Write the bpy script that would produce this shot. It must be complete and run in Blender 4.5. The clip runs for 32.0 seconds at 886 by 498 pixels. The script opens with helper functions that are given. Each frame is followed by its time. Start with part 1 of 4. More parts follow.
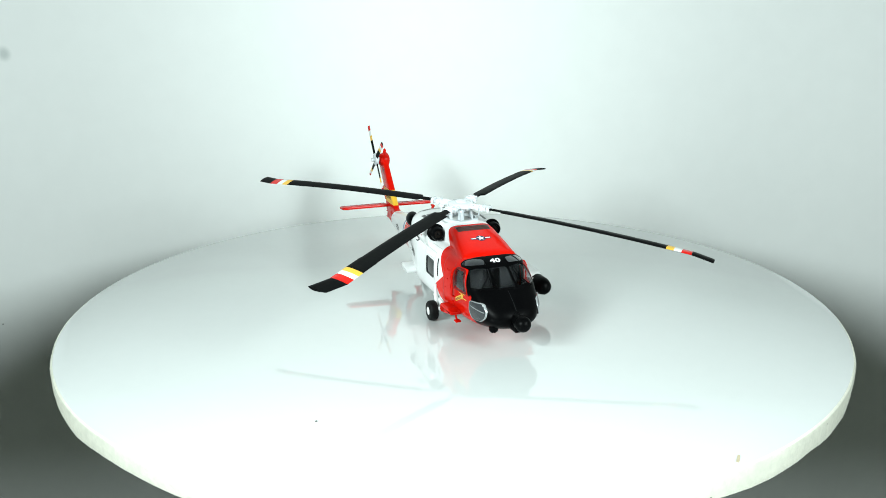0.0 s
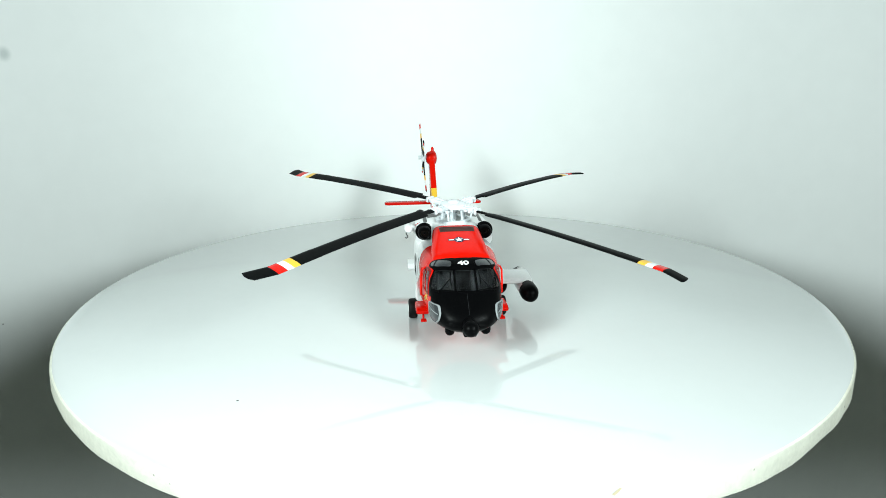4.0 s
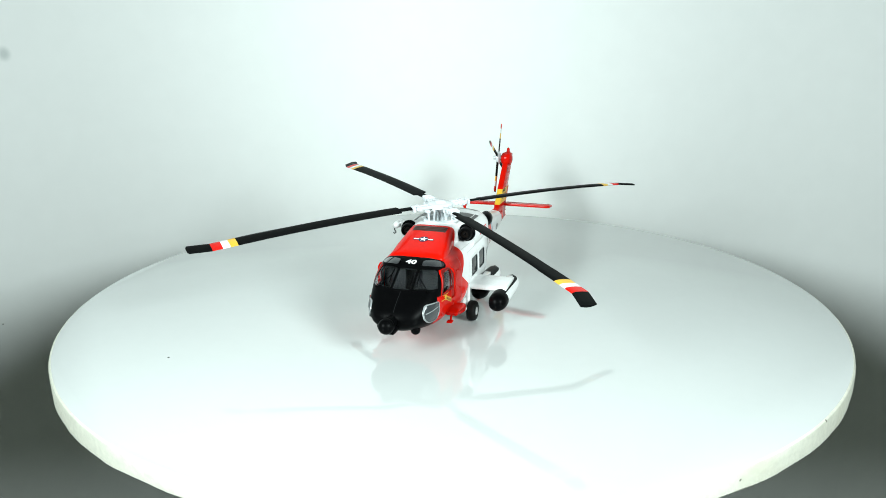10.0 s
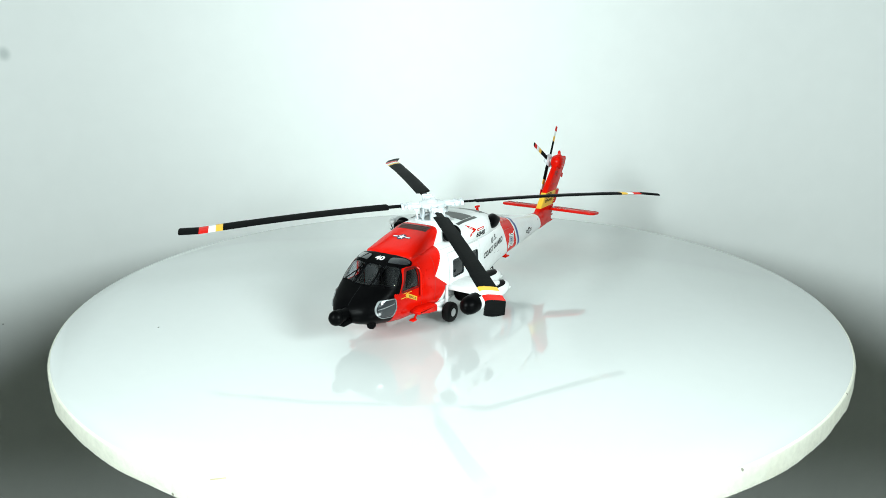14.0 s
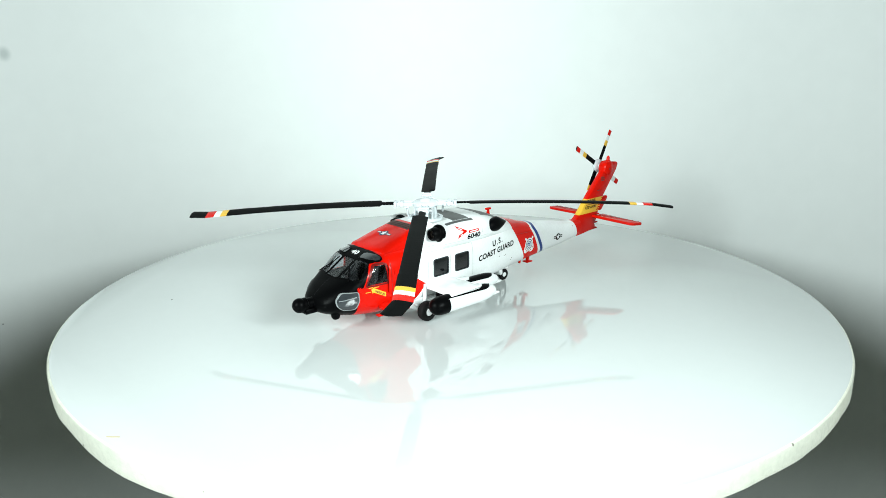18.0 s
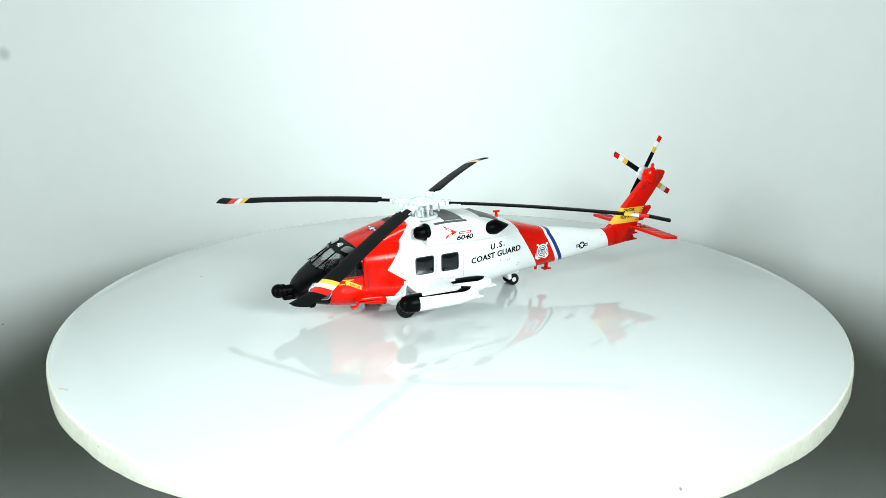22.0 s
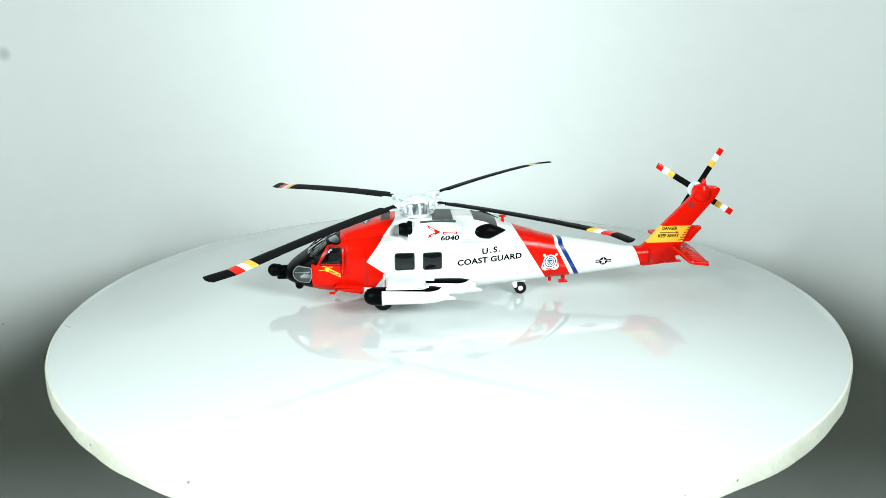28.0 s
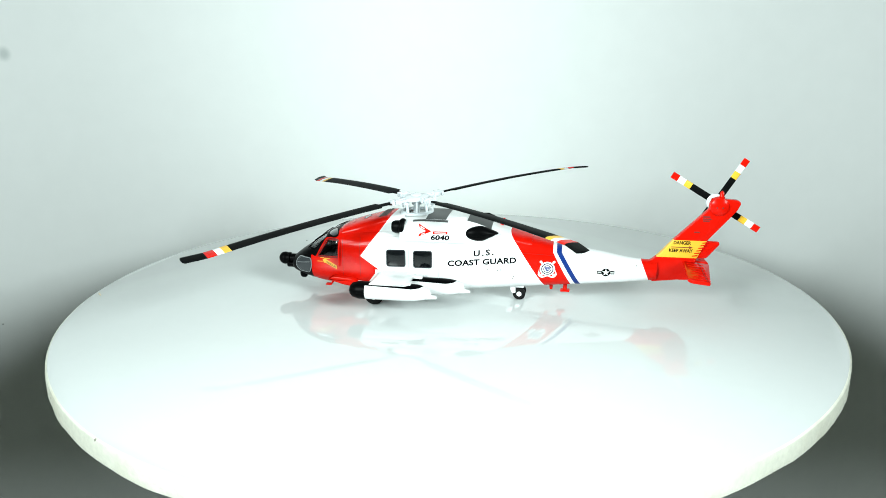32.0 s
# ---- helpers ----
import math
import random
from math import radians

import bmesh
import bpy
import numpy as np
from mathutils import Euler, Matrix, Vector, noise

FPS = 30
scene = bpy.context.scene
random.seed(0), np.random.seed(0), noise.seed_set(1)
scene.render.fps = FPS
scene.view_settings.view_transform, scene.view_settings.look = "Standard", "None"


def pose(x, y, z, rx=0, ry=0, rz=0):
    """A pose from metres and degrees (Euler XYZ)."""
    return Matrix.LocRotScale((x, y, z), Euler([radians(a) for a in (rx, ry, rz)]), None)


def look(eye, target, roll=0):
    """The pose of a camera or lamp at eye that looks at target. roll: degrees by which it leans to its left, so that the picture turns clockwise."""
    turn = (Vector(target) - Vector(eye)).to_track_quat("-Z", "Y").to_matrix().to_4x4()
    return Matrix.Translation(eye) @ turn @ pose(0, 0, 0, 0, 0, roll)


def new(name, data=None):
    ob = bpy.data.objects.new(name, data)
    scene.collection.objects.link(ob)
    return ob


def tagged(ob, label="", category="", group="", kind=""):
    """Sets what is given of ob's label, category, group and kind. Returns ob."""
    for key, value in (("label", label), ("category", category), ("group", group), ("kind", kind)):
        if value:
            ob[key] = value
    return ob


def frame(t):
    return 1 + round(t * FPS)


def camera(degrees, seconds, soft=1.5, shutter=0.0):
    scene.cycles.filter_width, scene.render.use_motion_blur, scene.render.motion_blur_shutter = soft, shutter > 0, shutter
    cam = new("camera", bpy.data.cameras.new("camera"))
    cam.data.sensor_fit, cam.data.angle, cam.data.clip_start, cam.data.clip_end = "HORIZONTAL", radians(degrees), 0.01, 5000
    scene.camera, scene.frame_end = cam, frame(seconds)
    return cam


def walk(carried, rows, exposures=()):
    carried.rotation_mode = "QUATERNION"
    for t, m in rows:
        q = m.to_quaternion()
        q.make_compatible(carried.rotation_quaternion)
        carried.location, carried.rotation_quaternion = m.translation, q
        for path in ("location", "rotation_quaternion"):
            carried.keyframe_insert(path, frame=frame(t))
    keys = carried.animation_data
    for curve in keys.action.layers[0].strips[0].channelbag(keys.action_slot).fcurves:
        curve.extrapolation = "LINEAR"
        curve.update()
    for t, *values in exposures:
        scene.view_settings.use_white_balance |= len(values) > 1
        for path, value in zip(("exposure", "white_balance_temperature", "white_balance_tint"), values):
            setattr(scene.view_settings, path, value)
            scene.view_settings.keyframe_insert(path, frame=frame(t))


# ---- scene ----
cam = camera(62.2, 32.0, soft=0.6)
EYE = Vector((0.0, -0.34402, 0.1199))
STILL = look(EYE, EYE + Vector((-0.00696, 0.96225, -0.27208)), -0.42)
walk(cam, [(0.0, STILL), (32.0, STILL)])

# ---- light: two soft lamps beside and above the camera, crossing on the turntable ----
world = bpy.data.worlds.new("room")
world.use_nodes = True
scene.world = world
world.node_tree.nodes["Background"].inputs[0].default_value = (0.90, 0.97, 1.0, 1)
world.node_tree.nodes["Background"].inputs[1].default_value = 0.01


def soft_lamp(x, y, z, target, size, watts, color, spread=180):
    data = bpy.data.lights.new("softbox", "AREA")
    data.shape, data.size, data.energy, data.color, data.spread = "DISK", size, watts, color, radians(spread)
    lamp = new("softbox", data)
    lamp.matrix_world = look((x, y, z), target)
    return lamp


COOL = (0.865, 1.0, 0.985)
soft_lamp(-0.45, -0.56, 0.345, (0.70, 0.183, 0.035), 0.29, 2.62, COOL, 72)
soft_lamp(0.45, -0.56, 0.345, (-0.70, 0.183, 0.035), 0.29, 2.36, COOL, 66)
scene.view_settings.exposure = 0.0


# ---- materials ----
def material(name, color, rough=0.5, metal=0.0, coat=0.0, spec=0.5, grain=0.06, grain_scale=900.0, bump=0.0, transmission=0.0, ior=1.5, wear=0.0, wear_color=(0.1, 0.1, 0.1)):
    m = bpy.data.materials.new(name)
    m.use_nodes = True
    n, l = m.node_tree.nodes, m.node_tree.links
    b = n["Principled BSDF"]
    b.inputs["Roughness"].default_value = rough
    b.inputs["Metallic"].default_value = metal
    b.inputs["Specular IOR Level"].default_value = spec
    b.inputs["Coat Weight"].default_value = coat
    b.inputs["Coat Roughness"].default_value = 0.08
    b.inputs["Transmission Weight"].default_value = transmission
    b.inputs["IOR"].default_value = ior
    co = n.new("ShaderNodeTexCoord")
    fine = n.new("ShaderNodeTexNoise")
    fine.inputs["Scale"].default_value = grain_scale
    fine.inputs["Detail"].default_value = 4
    broad = n.new("ShaderNodeTexNoise")
    broad.inputs["Scale"].default_value = grain_scale / 14
    broad.inputs["Detail"].default_value = 3
    l.new(co.outputs["Object"], fine.inputs["Vector"])
    l.new(co.outputs["Object"], broad.inputs["Vector"])
    mix = n.new("ShaderNodeMath")
    mix.operation = "ADD"
    l.new(fine.outputs["Fac"], mix.inputs[0])
    l.new(broad.outputs["Fac"], mix.inputs[1])
    ramp = n.new("ShaderNodeMapRange")
    ramp.inputs["From Min"].default_value = 0.6
    ramp.inputs["From Max"].default_value = 1.4
    ramp.inputs["To Min"].default_value = 1 - grain
    ramp.inputs["To Max"].default_value = 1 + grain
    l.new(mix.outputs[0], ramp.inputs["Value"])
    tint = n.new("ShaderNodeMix")
    tint.data_type, tint.blend_type = "RGBA", "MULTIPLY"
    tint.inputs["Factor"].default_value = 1
    tint.inputs["A"].default_value = (*color, 1)
    l.new(ramp.outputs["Result"], tint.inputs["B"])
    out = tint.outputs["Result"]
    if wear:
        edge = n.new("ShaderNodeMapRange")
        edge.inputs["From Min"].default_value = 0.60
        edge.inputs["From Max"].default_value = 0.72
        edge.inputs["To Max"].default_value = wear
        l.new(broad.outputs["Fac"], edge.inputs["Value"])
        worn = n.new("ShaderNodeMix")
        worn.data_type = "RGBA"
        l.new(edge.outputs["Result"], worn.inputs["Factor"])
        l.new(out, worn.inputs["A"])
        worn.inputs["B"].default_value = (*wear_color, 1)
        out = worn.outputs["Result"]
    l.new(out, b.inputs["Base Color"])
    vary = n.new("ShaderNodeMapRange")
    vary.inputs["To Min"].default_value = max(rough * 0.8, 0.01)
    vary.inputs["To Max"].default_value = rough * 1.2
    l.new(broad.outputs["Fac"], vary.inputs["Value"])
    l.new(vary.outputs["Result"], b.inputs["Roughness"])
    if bump:
        bp = n.new("ShaderNodeBump")
        bp.inputs["Strength"].default_value = bump
        bp.inputs["Distance"].default_value = 0.0002
        l.new(fine.outputs["Fac"], bp.inputs["Height"])
        l.new(bp.outputs["Normal"], b.inputs["Normal"])
    return m


WHITE = material("white_paint", (0.74, 0.75, 0.75), 0.2, coat=0.0, bump=0.05)
RED = material("red_orange_paint", (0.58, 0.006, 0.0017), 0.2, coat=0.0, spec=0.14, bump=0.05, wear=0.25, wear_color=(0.38, 0.004, 0.002))
BLACK = material("matt_black_paint", (0.0014, 0.0015, 0.0017), 0.36, spec=0.035, bump=0.15, grain=0.2)
BLADE = material("dark_grey_blade_paint", (0.0040, 0.0045, 0.0046), 0.45, spec=0.015, bump=0.15, grain=0.2)
YELLOW = material("yellow_paint", (0.72, 0.42, 0.03), 0.4)
BLUE = material("blue_paint", (0.003, 0.026, 0.17), 0.3, spec=0.3)
NAVY = material("navy_ink", (0.004, 0.008, 0.04), 0.4, spec=0.2)
INK = material("black_ink", (0.003, 0.003, 0.0035), 0.5, spec=0.08)
GREY = material("grey_panel_paint", (0.05, 0.053, 0.052), 0.45, bump=0.1)
PALE = material("pale_grey_paint", (0.45, 0.46, 0.45), 0.4)
CLEAR = material("milky_plastic", (0.80, 0.85, 0.88), 0.18, transmission=0.3, ior=1.45)
RUBBER = material("black_rubber", (0.004, 0.004, 0.004), 0.6, spec=0.15, bump=0.2)
GLASS = material("tinted_glass", (0.72, 0.75, 0.77), 0.03, transmission=1.0, ior=1.35, grain=0.02)
DARK_GLASS = material("smoked_window", (0.004, 0.005, 0.006), 0.04, coat=0.4, spec=0.5, grain=0.05)
CHARCOAL = material("charcoal_plastic", (0.013, 0.014, 0.015), 0.6, spec=0.2)
GLOSSY = material("glossy_dark_plastic", (0.03, 0.034, 0.038), 0.11, coat=0.25, spec=0.6, grain=0.05)
HAZY = material("hazy_clear_plastic", (0.03, 0.032, 0.035), 0.04, coat=1.0, spec=0.8, grain=0.05)
BRONZE = material("dark_bronze", (0.004, 0.0025, 0.0015), 0.6, spec=0.1)
SEAM_RED = material("dull_red_seam", (0.30, 0.004, 0.002), 0.3, spec=0.3)
DARK_RED = material("dark_red_ink", (0.16, 0.012, 0.01), 0.5)
GRILLE = material("dark_brown_grille", (0.045, 0.018, 0.014), 0.5)
RIM = material("silver_rim_paint", (0.22, 0.235, 0.24), 0.25)
MAROON = material("maroon_frame_paint", (0.13, 0.004, 0.003), 0.35, spec=0.25)
DISC = material("glossy_white_laminate", (0.63, 0.655, 0.65), 0.045, grain=0.012, grain_scale=160)
DISC.node_tree.nodes["Principled BSDF"].inputs["Specular IOR Level"].default_value = 0.9
EDGE = material("rough_cream_edge_paint", (0.70, 0.70, 0.60), 0.7, bump=1.0, grain=0.12, grain_scale=420, wear=0.5, wear_color=(0.55, 0.53, 0.42))
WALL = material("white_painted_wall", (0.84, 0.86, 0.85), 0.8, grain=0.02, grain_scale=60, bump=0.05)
# greys of the added unseen room, set by how much light they bounce
FLOOR_FILL = material("grey_floor_fill", (0.30, 0.31, 0.26), 0.8, grain=0.05, grain_scale=40)
ROOM_FILL = material("grey_room_fill", (0.32, 0.33, 0.30), 0.8, grain=0.05, grain_scale=40)


def stained(name, base, place, radius, color):
    """The same paint with one soft round stain."""
    m = base.copy()
    m.name = name
    n, l = m.node_tree.nodes, m.node_tree.links
    co = n.new("ShaderNodeTexCoord")
    far = n.new("ShaderNodeVectorMath")
    far.operation = "DISTANCE"
    far.inputs[1].default_value = place
    l.new(co.outputs["Object"], far.inputs[0])
    fade = n.new("ShaderNodeMapRange")
    fade.interpolation_type = "SMOOTHSTEP"
    fade.inputs["From Min"].default_value = radius
    fade.inputs["From Max"].default_value = radius * 0.15
    l.new(far.outputs["Value"], fade.inputs["Value"])
    mix = n.new("ShaderNodeMix")
    mix.data_type = "RGBA"
    b = n["Principled BSDF"]
    l.new(b.inputs["Base Color"].links[0].from_socket, mix.inputs["A"])
    mix.inputs["B"].default_value = (*color, 1)
    l.new(fade.outputs["Result"], mix.inputs["Factor"])
    l.new(mix.outputs["Result"], b.inputs["Base Color"])
    return m


WALL_BACK = stained("white_wall_with_smudge", WALL, (-0.3085, 0.183, 0.1137), 0.0066, (0.58, 0.62, 0.61))
CHIP = material("bare_board_chip", (0.55, 0.47, 0.32), 0.8)


def spotted(m, scale, size, color):
    """Adds sparse small dark pits to a paint."""
    n, l = m.node_tree.nodes, m.node_tree.links
    co = n.new("ShaderNodeTexCoord")
    cells = n.new("ShaderNodeTexVoronoi")
    cells.inputs["Scale"].default_value = scale
    l.new(co.outputs["Object"], cells.inputs["Vector"])
    few = n.new("ShaderNodeSeparateColor")
    l.new(cells.outputs["Color"], few.inputs["Color"])
    pick = n.new("ShaderNodeMath")
    pick.operation = "GREATER_THAN"
    pick.inputs[1].default_value = 0.72
    l.new(few.outputs["Red"], pick.inputs[0])
    near = n.new("ShaderNodeMapRange")
    near.inputs["From Min"].default_value = size
    near.inputs["From Max"].default_value = size * 0.6
    l.new(cells.outputs["Distance"], near.inputs["Value"])
    both = n.new("ShaderNodeMath")
    both.operation = "MULTIPLY"
    l.new(pick.outputs[0], both.inputs[0])
    l.new(near.outputs["Result"], both.inputs[1])
    mix = n.new("ShaderNodeMix")
    mix.data_type = "RGBA"
    b = n["Principled BSDF"]
    l.new(b.inputs["Base Color"].links[0].from_socket, mix.inputs["A"])
    mix.inputs["B"].default_value = (*color, 1)
    l.new(both.outputs[0], mix.inputs["Factor"])
    l.new(mix.outputs["Result"], b.inputs["Base Color"])


spotted(EDGE, 170, 0.11, (0.22, 0.21, 0.17))
SPECK = material("dark_speck", (0.05, 0.05, 0.05), 0.8)

MM = 0.001


# ---- mesh helpers (millimetres in, metres out) ----
def finish(bm, name, mats, smooth=50):
    bmesh.ops.scale(bm, vec=(MM, MM, MM), verts=bm.verts)
    bmesh.ops.recalc_face_normals(bm, faces=bm.faces)
    me = bpy.data.meshes.new(name)
    for f in bm.faces:
        f.smooth = True
    for e in bm.edges:
        if len(e.link_faces) == 2 and e.calc_face_angle(0) > radians(smooth):
            e.smooth = False
    bm.to_mesh(me)
    bm.free()
    for m in mats if isinstance(mats, (list, tuple)) else [mats]:
        me.materials.append(m)
    return me


def part(name, bm, mats, parent, label="", smooth=40):
    ob = new(name, finish(bm, name, mats, smooth))
    ob.parent = parent
    if label:
        tagged(ob, label)
    return ob


def box(x0, x1, y0, y1, z0, z1, bevel=0.0, seg=2):
    bm = bmesh.new()
    bmesh.ops.create_cube(bm, size=1)
    for v in bm.verts:
        v.co = ((x0 + x1) / 2 + v.co.x * (x1 - x0), (y0 + y1) / 2 + v.co.y * (y1 - y0), (z0 + z1) / 2 + v.co.z * (z1 - z0))
    if bevel:
        bmesh.ops.bevel(bm, geom=bm.edges[:], offset=bevel, segments=seg, affect="EDGES", profile=0.5)
    return bm


def lathe(profile, axis="z", center=(0, 0, 0), seg=32):
    """A turned solid: profile of (radius, height) along the axis."""
    bm = bmesh.new()
    rings = []
    for r, h in profile:
        ring = []
        for k in range(seg):
            a = 2 * math.pi * k / seg
            p = (r * math.cos(a), r * math.sin(a), h)
            if axis == "y":
                p = (p[0], p[2], p[1])
            elif axis == "x":
                p = (p[2], p[0], p[1])
            ring.append(bm.verts.new((p[0] + center[0], p[1] + center[1], p[2] + center[2])))
        rings.append(ring)
    for a, b in zip(rings, rings[1:]):
        for k in range(seg):
            bm.faces.new((a[k], a[(k + 1) % seg], b[(k + 1) % seg], b[k]))
    bm.faces.new(rings[0])
    bm.faces.new(rings[-1])
    return bm


def tube(points, radius, seg=10):
    """A round rod through points."""
    bm = bmesh.new()
    pts = [Vector(p) for p in points]
    rings = []
    for i, p in enumerate(pts):
        d = (pts[min(i + 1, len(pts) - 1)] - pts[max(i - 1, 0)]).normalized()
        u = d.orthogonal().normalized() if i == 0 else (u - d * u.dot(d)).normalized()
        w = d.cross(u)
        r = radius[i] if isinstance(radius, (list, tuple)) else radius
        rings.append([bm.verts.new(p + r * (u * math.cos(2 * math.pi * k / seg) + w * math.sin(2 * math.pi * k / seg))) for k in range(seg)])
    for a, b in zip(rings, rings[1:]):
        for k in range(seg):
            bm.faces.new((a[k], a[(k + 1) % seg], b[(k + 1) % seg], b[k]))
    bm.faces.new(rings[0])
    bm.faces.new(rings[-1])
    return bm


def join(*bms):
    out = bmesh.new()
    for b in bms:
        me = bpy.data.meshes.new("tmp")
        b.to_mesh(me)
        b.free()
        out.from_mesh(me)
        bpy.data.meshes.remove(me)
    return out


def prism(outline, axis, lo, hi, bevel=0.0):
    """A flat outline of two coordinates, given depth along the third axis."""
    bm = bmesh.new()
    def at(p, d):
        return {"x": (d, p[0], p[1]), "y": (p[0], d, p[1]), "z": (p[0], p[1], d)}[axis]
    low = [bm.verts.new(at(p, lo)) for p in outline]
    high = [bm.verts.new(at(p, hi)) for p in outline]
    bm.faces.new(low)
    bm.faces.new(high[::-1])
    for k in range(len(outline)):
        j = (k + 1) % len(outline)
        bm.faces.new((low[k], high[k], high[j], low[j]))
    if bevel:
        bmesh.ops.recalc_face_normals(bm, faces=bm.faces)
        bmesh.ops.bevel(bm, geom=bm.edges[:], offset=bevel, segments=2, affect="EDGES", profile=0.5)
    return bm


def rounded(poly, r, seg=4):
    """The outline with its corners rounded."""
    out = []
    n = len(poly)
    for i in range(n):
        p, a, b = Vector(poly[i]), Vector(poly[i - 1]), Vector(poly[(i + 1) % n])
        da, db = (a - p), (b - p)
        k = min(r, da.length / 2.1, db.length / 2.1)
        s, e = p + da.normalized() * k, p + db.normalized() * k
        for j in range(seg + 1):
            t = j / seg
            q = (1 - t) ** 2 * s + 2 * t * (1 - t) * p + t * t * e
            out.append((q.x, q.y))
    return out


def grow(poly, d):
    """The outline pushed out by d from its middle."""
    c = sum((Vector(p) for p in poly), Vector((0, 0))) / len(poly)
    out = []
    for p in poly:
        v = Vector(p) - c
        out.append(tuple(c + v * (1 + d / max(v.length, 1e-6))))
    return out


# ---- the body's form: sections along the aircraft ----
def smooth_interp(xs, ys):
    """A monotone smooth curve through the points."""
    xs, ys = np.array(xs, float), np.array(ys, float)
    h, d = np.diff(xs), np.diff(ys) / np.diff(xs)
    m = np.zeros(len(xs))
    m[0], m[-1] = d[0], d[-1]
    for i in range(1, len(xs) - 1):
        m[i] = 0 if d[i - 1] * d[i] <= 0 else 2 * d[i - 1] * d[i] / (d[i - 1] + d[i])
    def f(x):
        x = min(max(x, xs[0]), xs[-1])
        i = min(max(int(np.searchsorted(xs, x) - 1), 0), len(h) - 1)
        t = (x - xs[i]) / h[i]
        return float((2 * t ** 3 - 3 * t * t + 1) * ys[i] + (t ** 3 - 2 * t * t + t) * h[i] * m[i] + (3 * t * t - 2 * t ** 3) * ys[i + 1] + (t ** 3 - t * t) * h[i] * m[i + 1])
    return f


class Form:
    """A closed shell from sections (y, bottom, waist, top, half width, squareness above, squareness below)."""
    def __init__(self, rows):
        ys = [r[0] for r in rows]
        self.lo, self.hi = ys[0], ys[-1]
        self.zb, self.zm, self.zt, self.hw, self.nt, self.nb = (smooth_interp(ys, [r[k] for r in rows]) for k in range(1, 7))

    def x_at(self, y, z):
        """Half width at height z; 0 outside."""
        if not self.lo <= y <= self.hi:
            return 0.0
        zm = self.zm(y)
        if z >= zm:
            s, n = (z - zm) / max(self.zt(y) - zm, 1e-6), self.nt(y)
        else:
            s, n = (zm - z) / max(zm - self.zb(y), 1e-6), self.nb(y)
        return self.hw(y) * (1 - s ** n) ** (1 / n) if s < 1 else 0.0

    def z_at(self, y, x):
        """Height of the upper skin at x."""
        zm, n = self.zm(y), self.nt(y)
        s = min(abs(x) / self.hw(y), 0.999)
        return zm + (self.zt(y) - zm) * (1 - s ** n) ** (1 / n)

    def mesh(self, ys, seg=96):
        bm = bmesh.new()
        rings = []
        for y in ys:
            zb, zm, zt, hw, nt, nb = self.zb(y), self.zm(y), self.zt(y), self.hw(y), self.nt(y), self.nb(y)
            ring = []
            for k in range(seg):
                a = 2 * math.pi * (k + 0.5) / seg
                c, s = math.cos(a), math.sin(a)
                n = nt if s >= 0 else nb
                x = hw * math.copysign(abs(c) ** (2 / n), c)
                z = zm + (zt - zm if s >= 0 else zm - zb) * math.copysign(abs(s) ** (2 / n), s)
                ring.append(bm.verts.new((x, y, z)))
            rings.append(ring)
        for a, b in zip(rings, rings[1:]):
            for k in range(seg):
                bm.faces.new((a[k], a[(k + 1) % seg], b[(k + 1) % seg], b[k]))
        bm.faces.new(rings[0])
        bm.faces.new(rings[-1])
        return bm


BODY = Form([
    (-63.6, 12.8, 13.8, 14.8, 2.5, 2.0, 2.0),
    (-63.0, 11.4, 13.8, 16.2, 5.0, 2.1, 2.1),
    (-61.5, 10.2, 13.8, 18.0, 8.4, 2.4, 2.0),
    (-58.5, 8.8, 14.2, 20.4, 11.0, 2.8, 2.0),
    (-55.0, 7.7, 15.0, 22.6, 12.9, 3.3, 2.1),
    (-50.0, 6.7, 16.0, 25.7, 14.3, 3.9, 2.4),
    (-45.0, 6.0, 17.0, 29.1, 15.1, 4.2, 2.8),
    (-40.0, 5.5, 18.0, 32.2, 15.6, 4.0, 3.0),
    (-36.0, 5.3, 18.5, 33.4, 16.0, 3.8, 3.0),
    (-28.0, 5.2, 19.0, 33.8, 16.9, 3.8, 3.2),
    (-10.0, 5.2, 19.0, 34.0, 17.8, 4.2, 3.4),
    (12.0, 5.2, 19.0, 34.2, 17.8, 4.2, 3.4),
    (25.0, 5.5, 19.5, 34.4, 15.8, 3.8, 3.2),
    (40.0, 6.3, 20.0, 34.4, 12.4, 3.2, 3.0),
    (55.0, 7.2, 19.5, 31.4, 9.3, 2.9, 2.7),
    (68.0, 8.2, 19.0, 28.2, 7.7, 2.7, 2.5),
    (87.0, 9.8, 18.0, 25.3, 5.7, 2.5, 2.4),
    (106.0, 11.8, 17.5, 22.2, 4.3, 2.4, 2.3),
    (113.0, 12.8, 17.5, 22.0, 3.8, 2.4, 2.3),
])
COWL = Form([
    (-4.5, 28.0, 33.0, 40.2, 17.4, 3.0, 3.0),
    (8.0, 28.0, 33.0, 41.0, 17.6, 3.2, 3.0),
    (22.0, 28.0, 33.0, 40.9, 17.0, 3.0, 3.0),
    (30.0, 27.5, 32.5, 39.9, 15.0, 2.8, 3.0),
    (38.0, 27.0, 31.5, 37.4, 12.6, 2.6, 3.0),
    (46.0, 26.0, 30.0, 34.4, 10.0, 2.5, 3.0),
    (56.0, 24.0, 27.0, 31.6, 7.4, 2.4, 3.0),
])
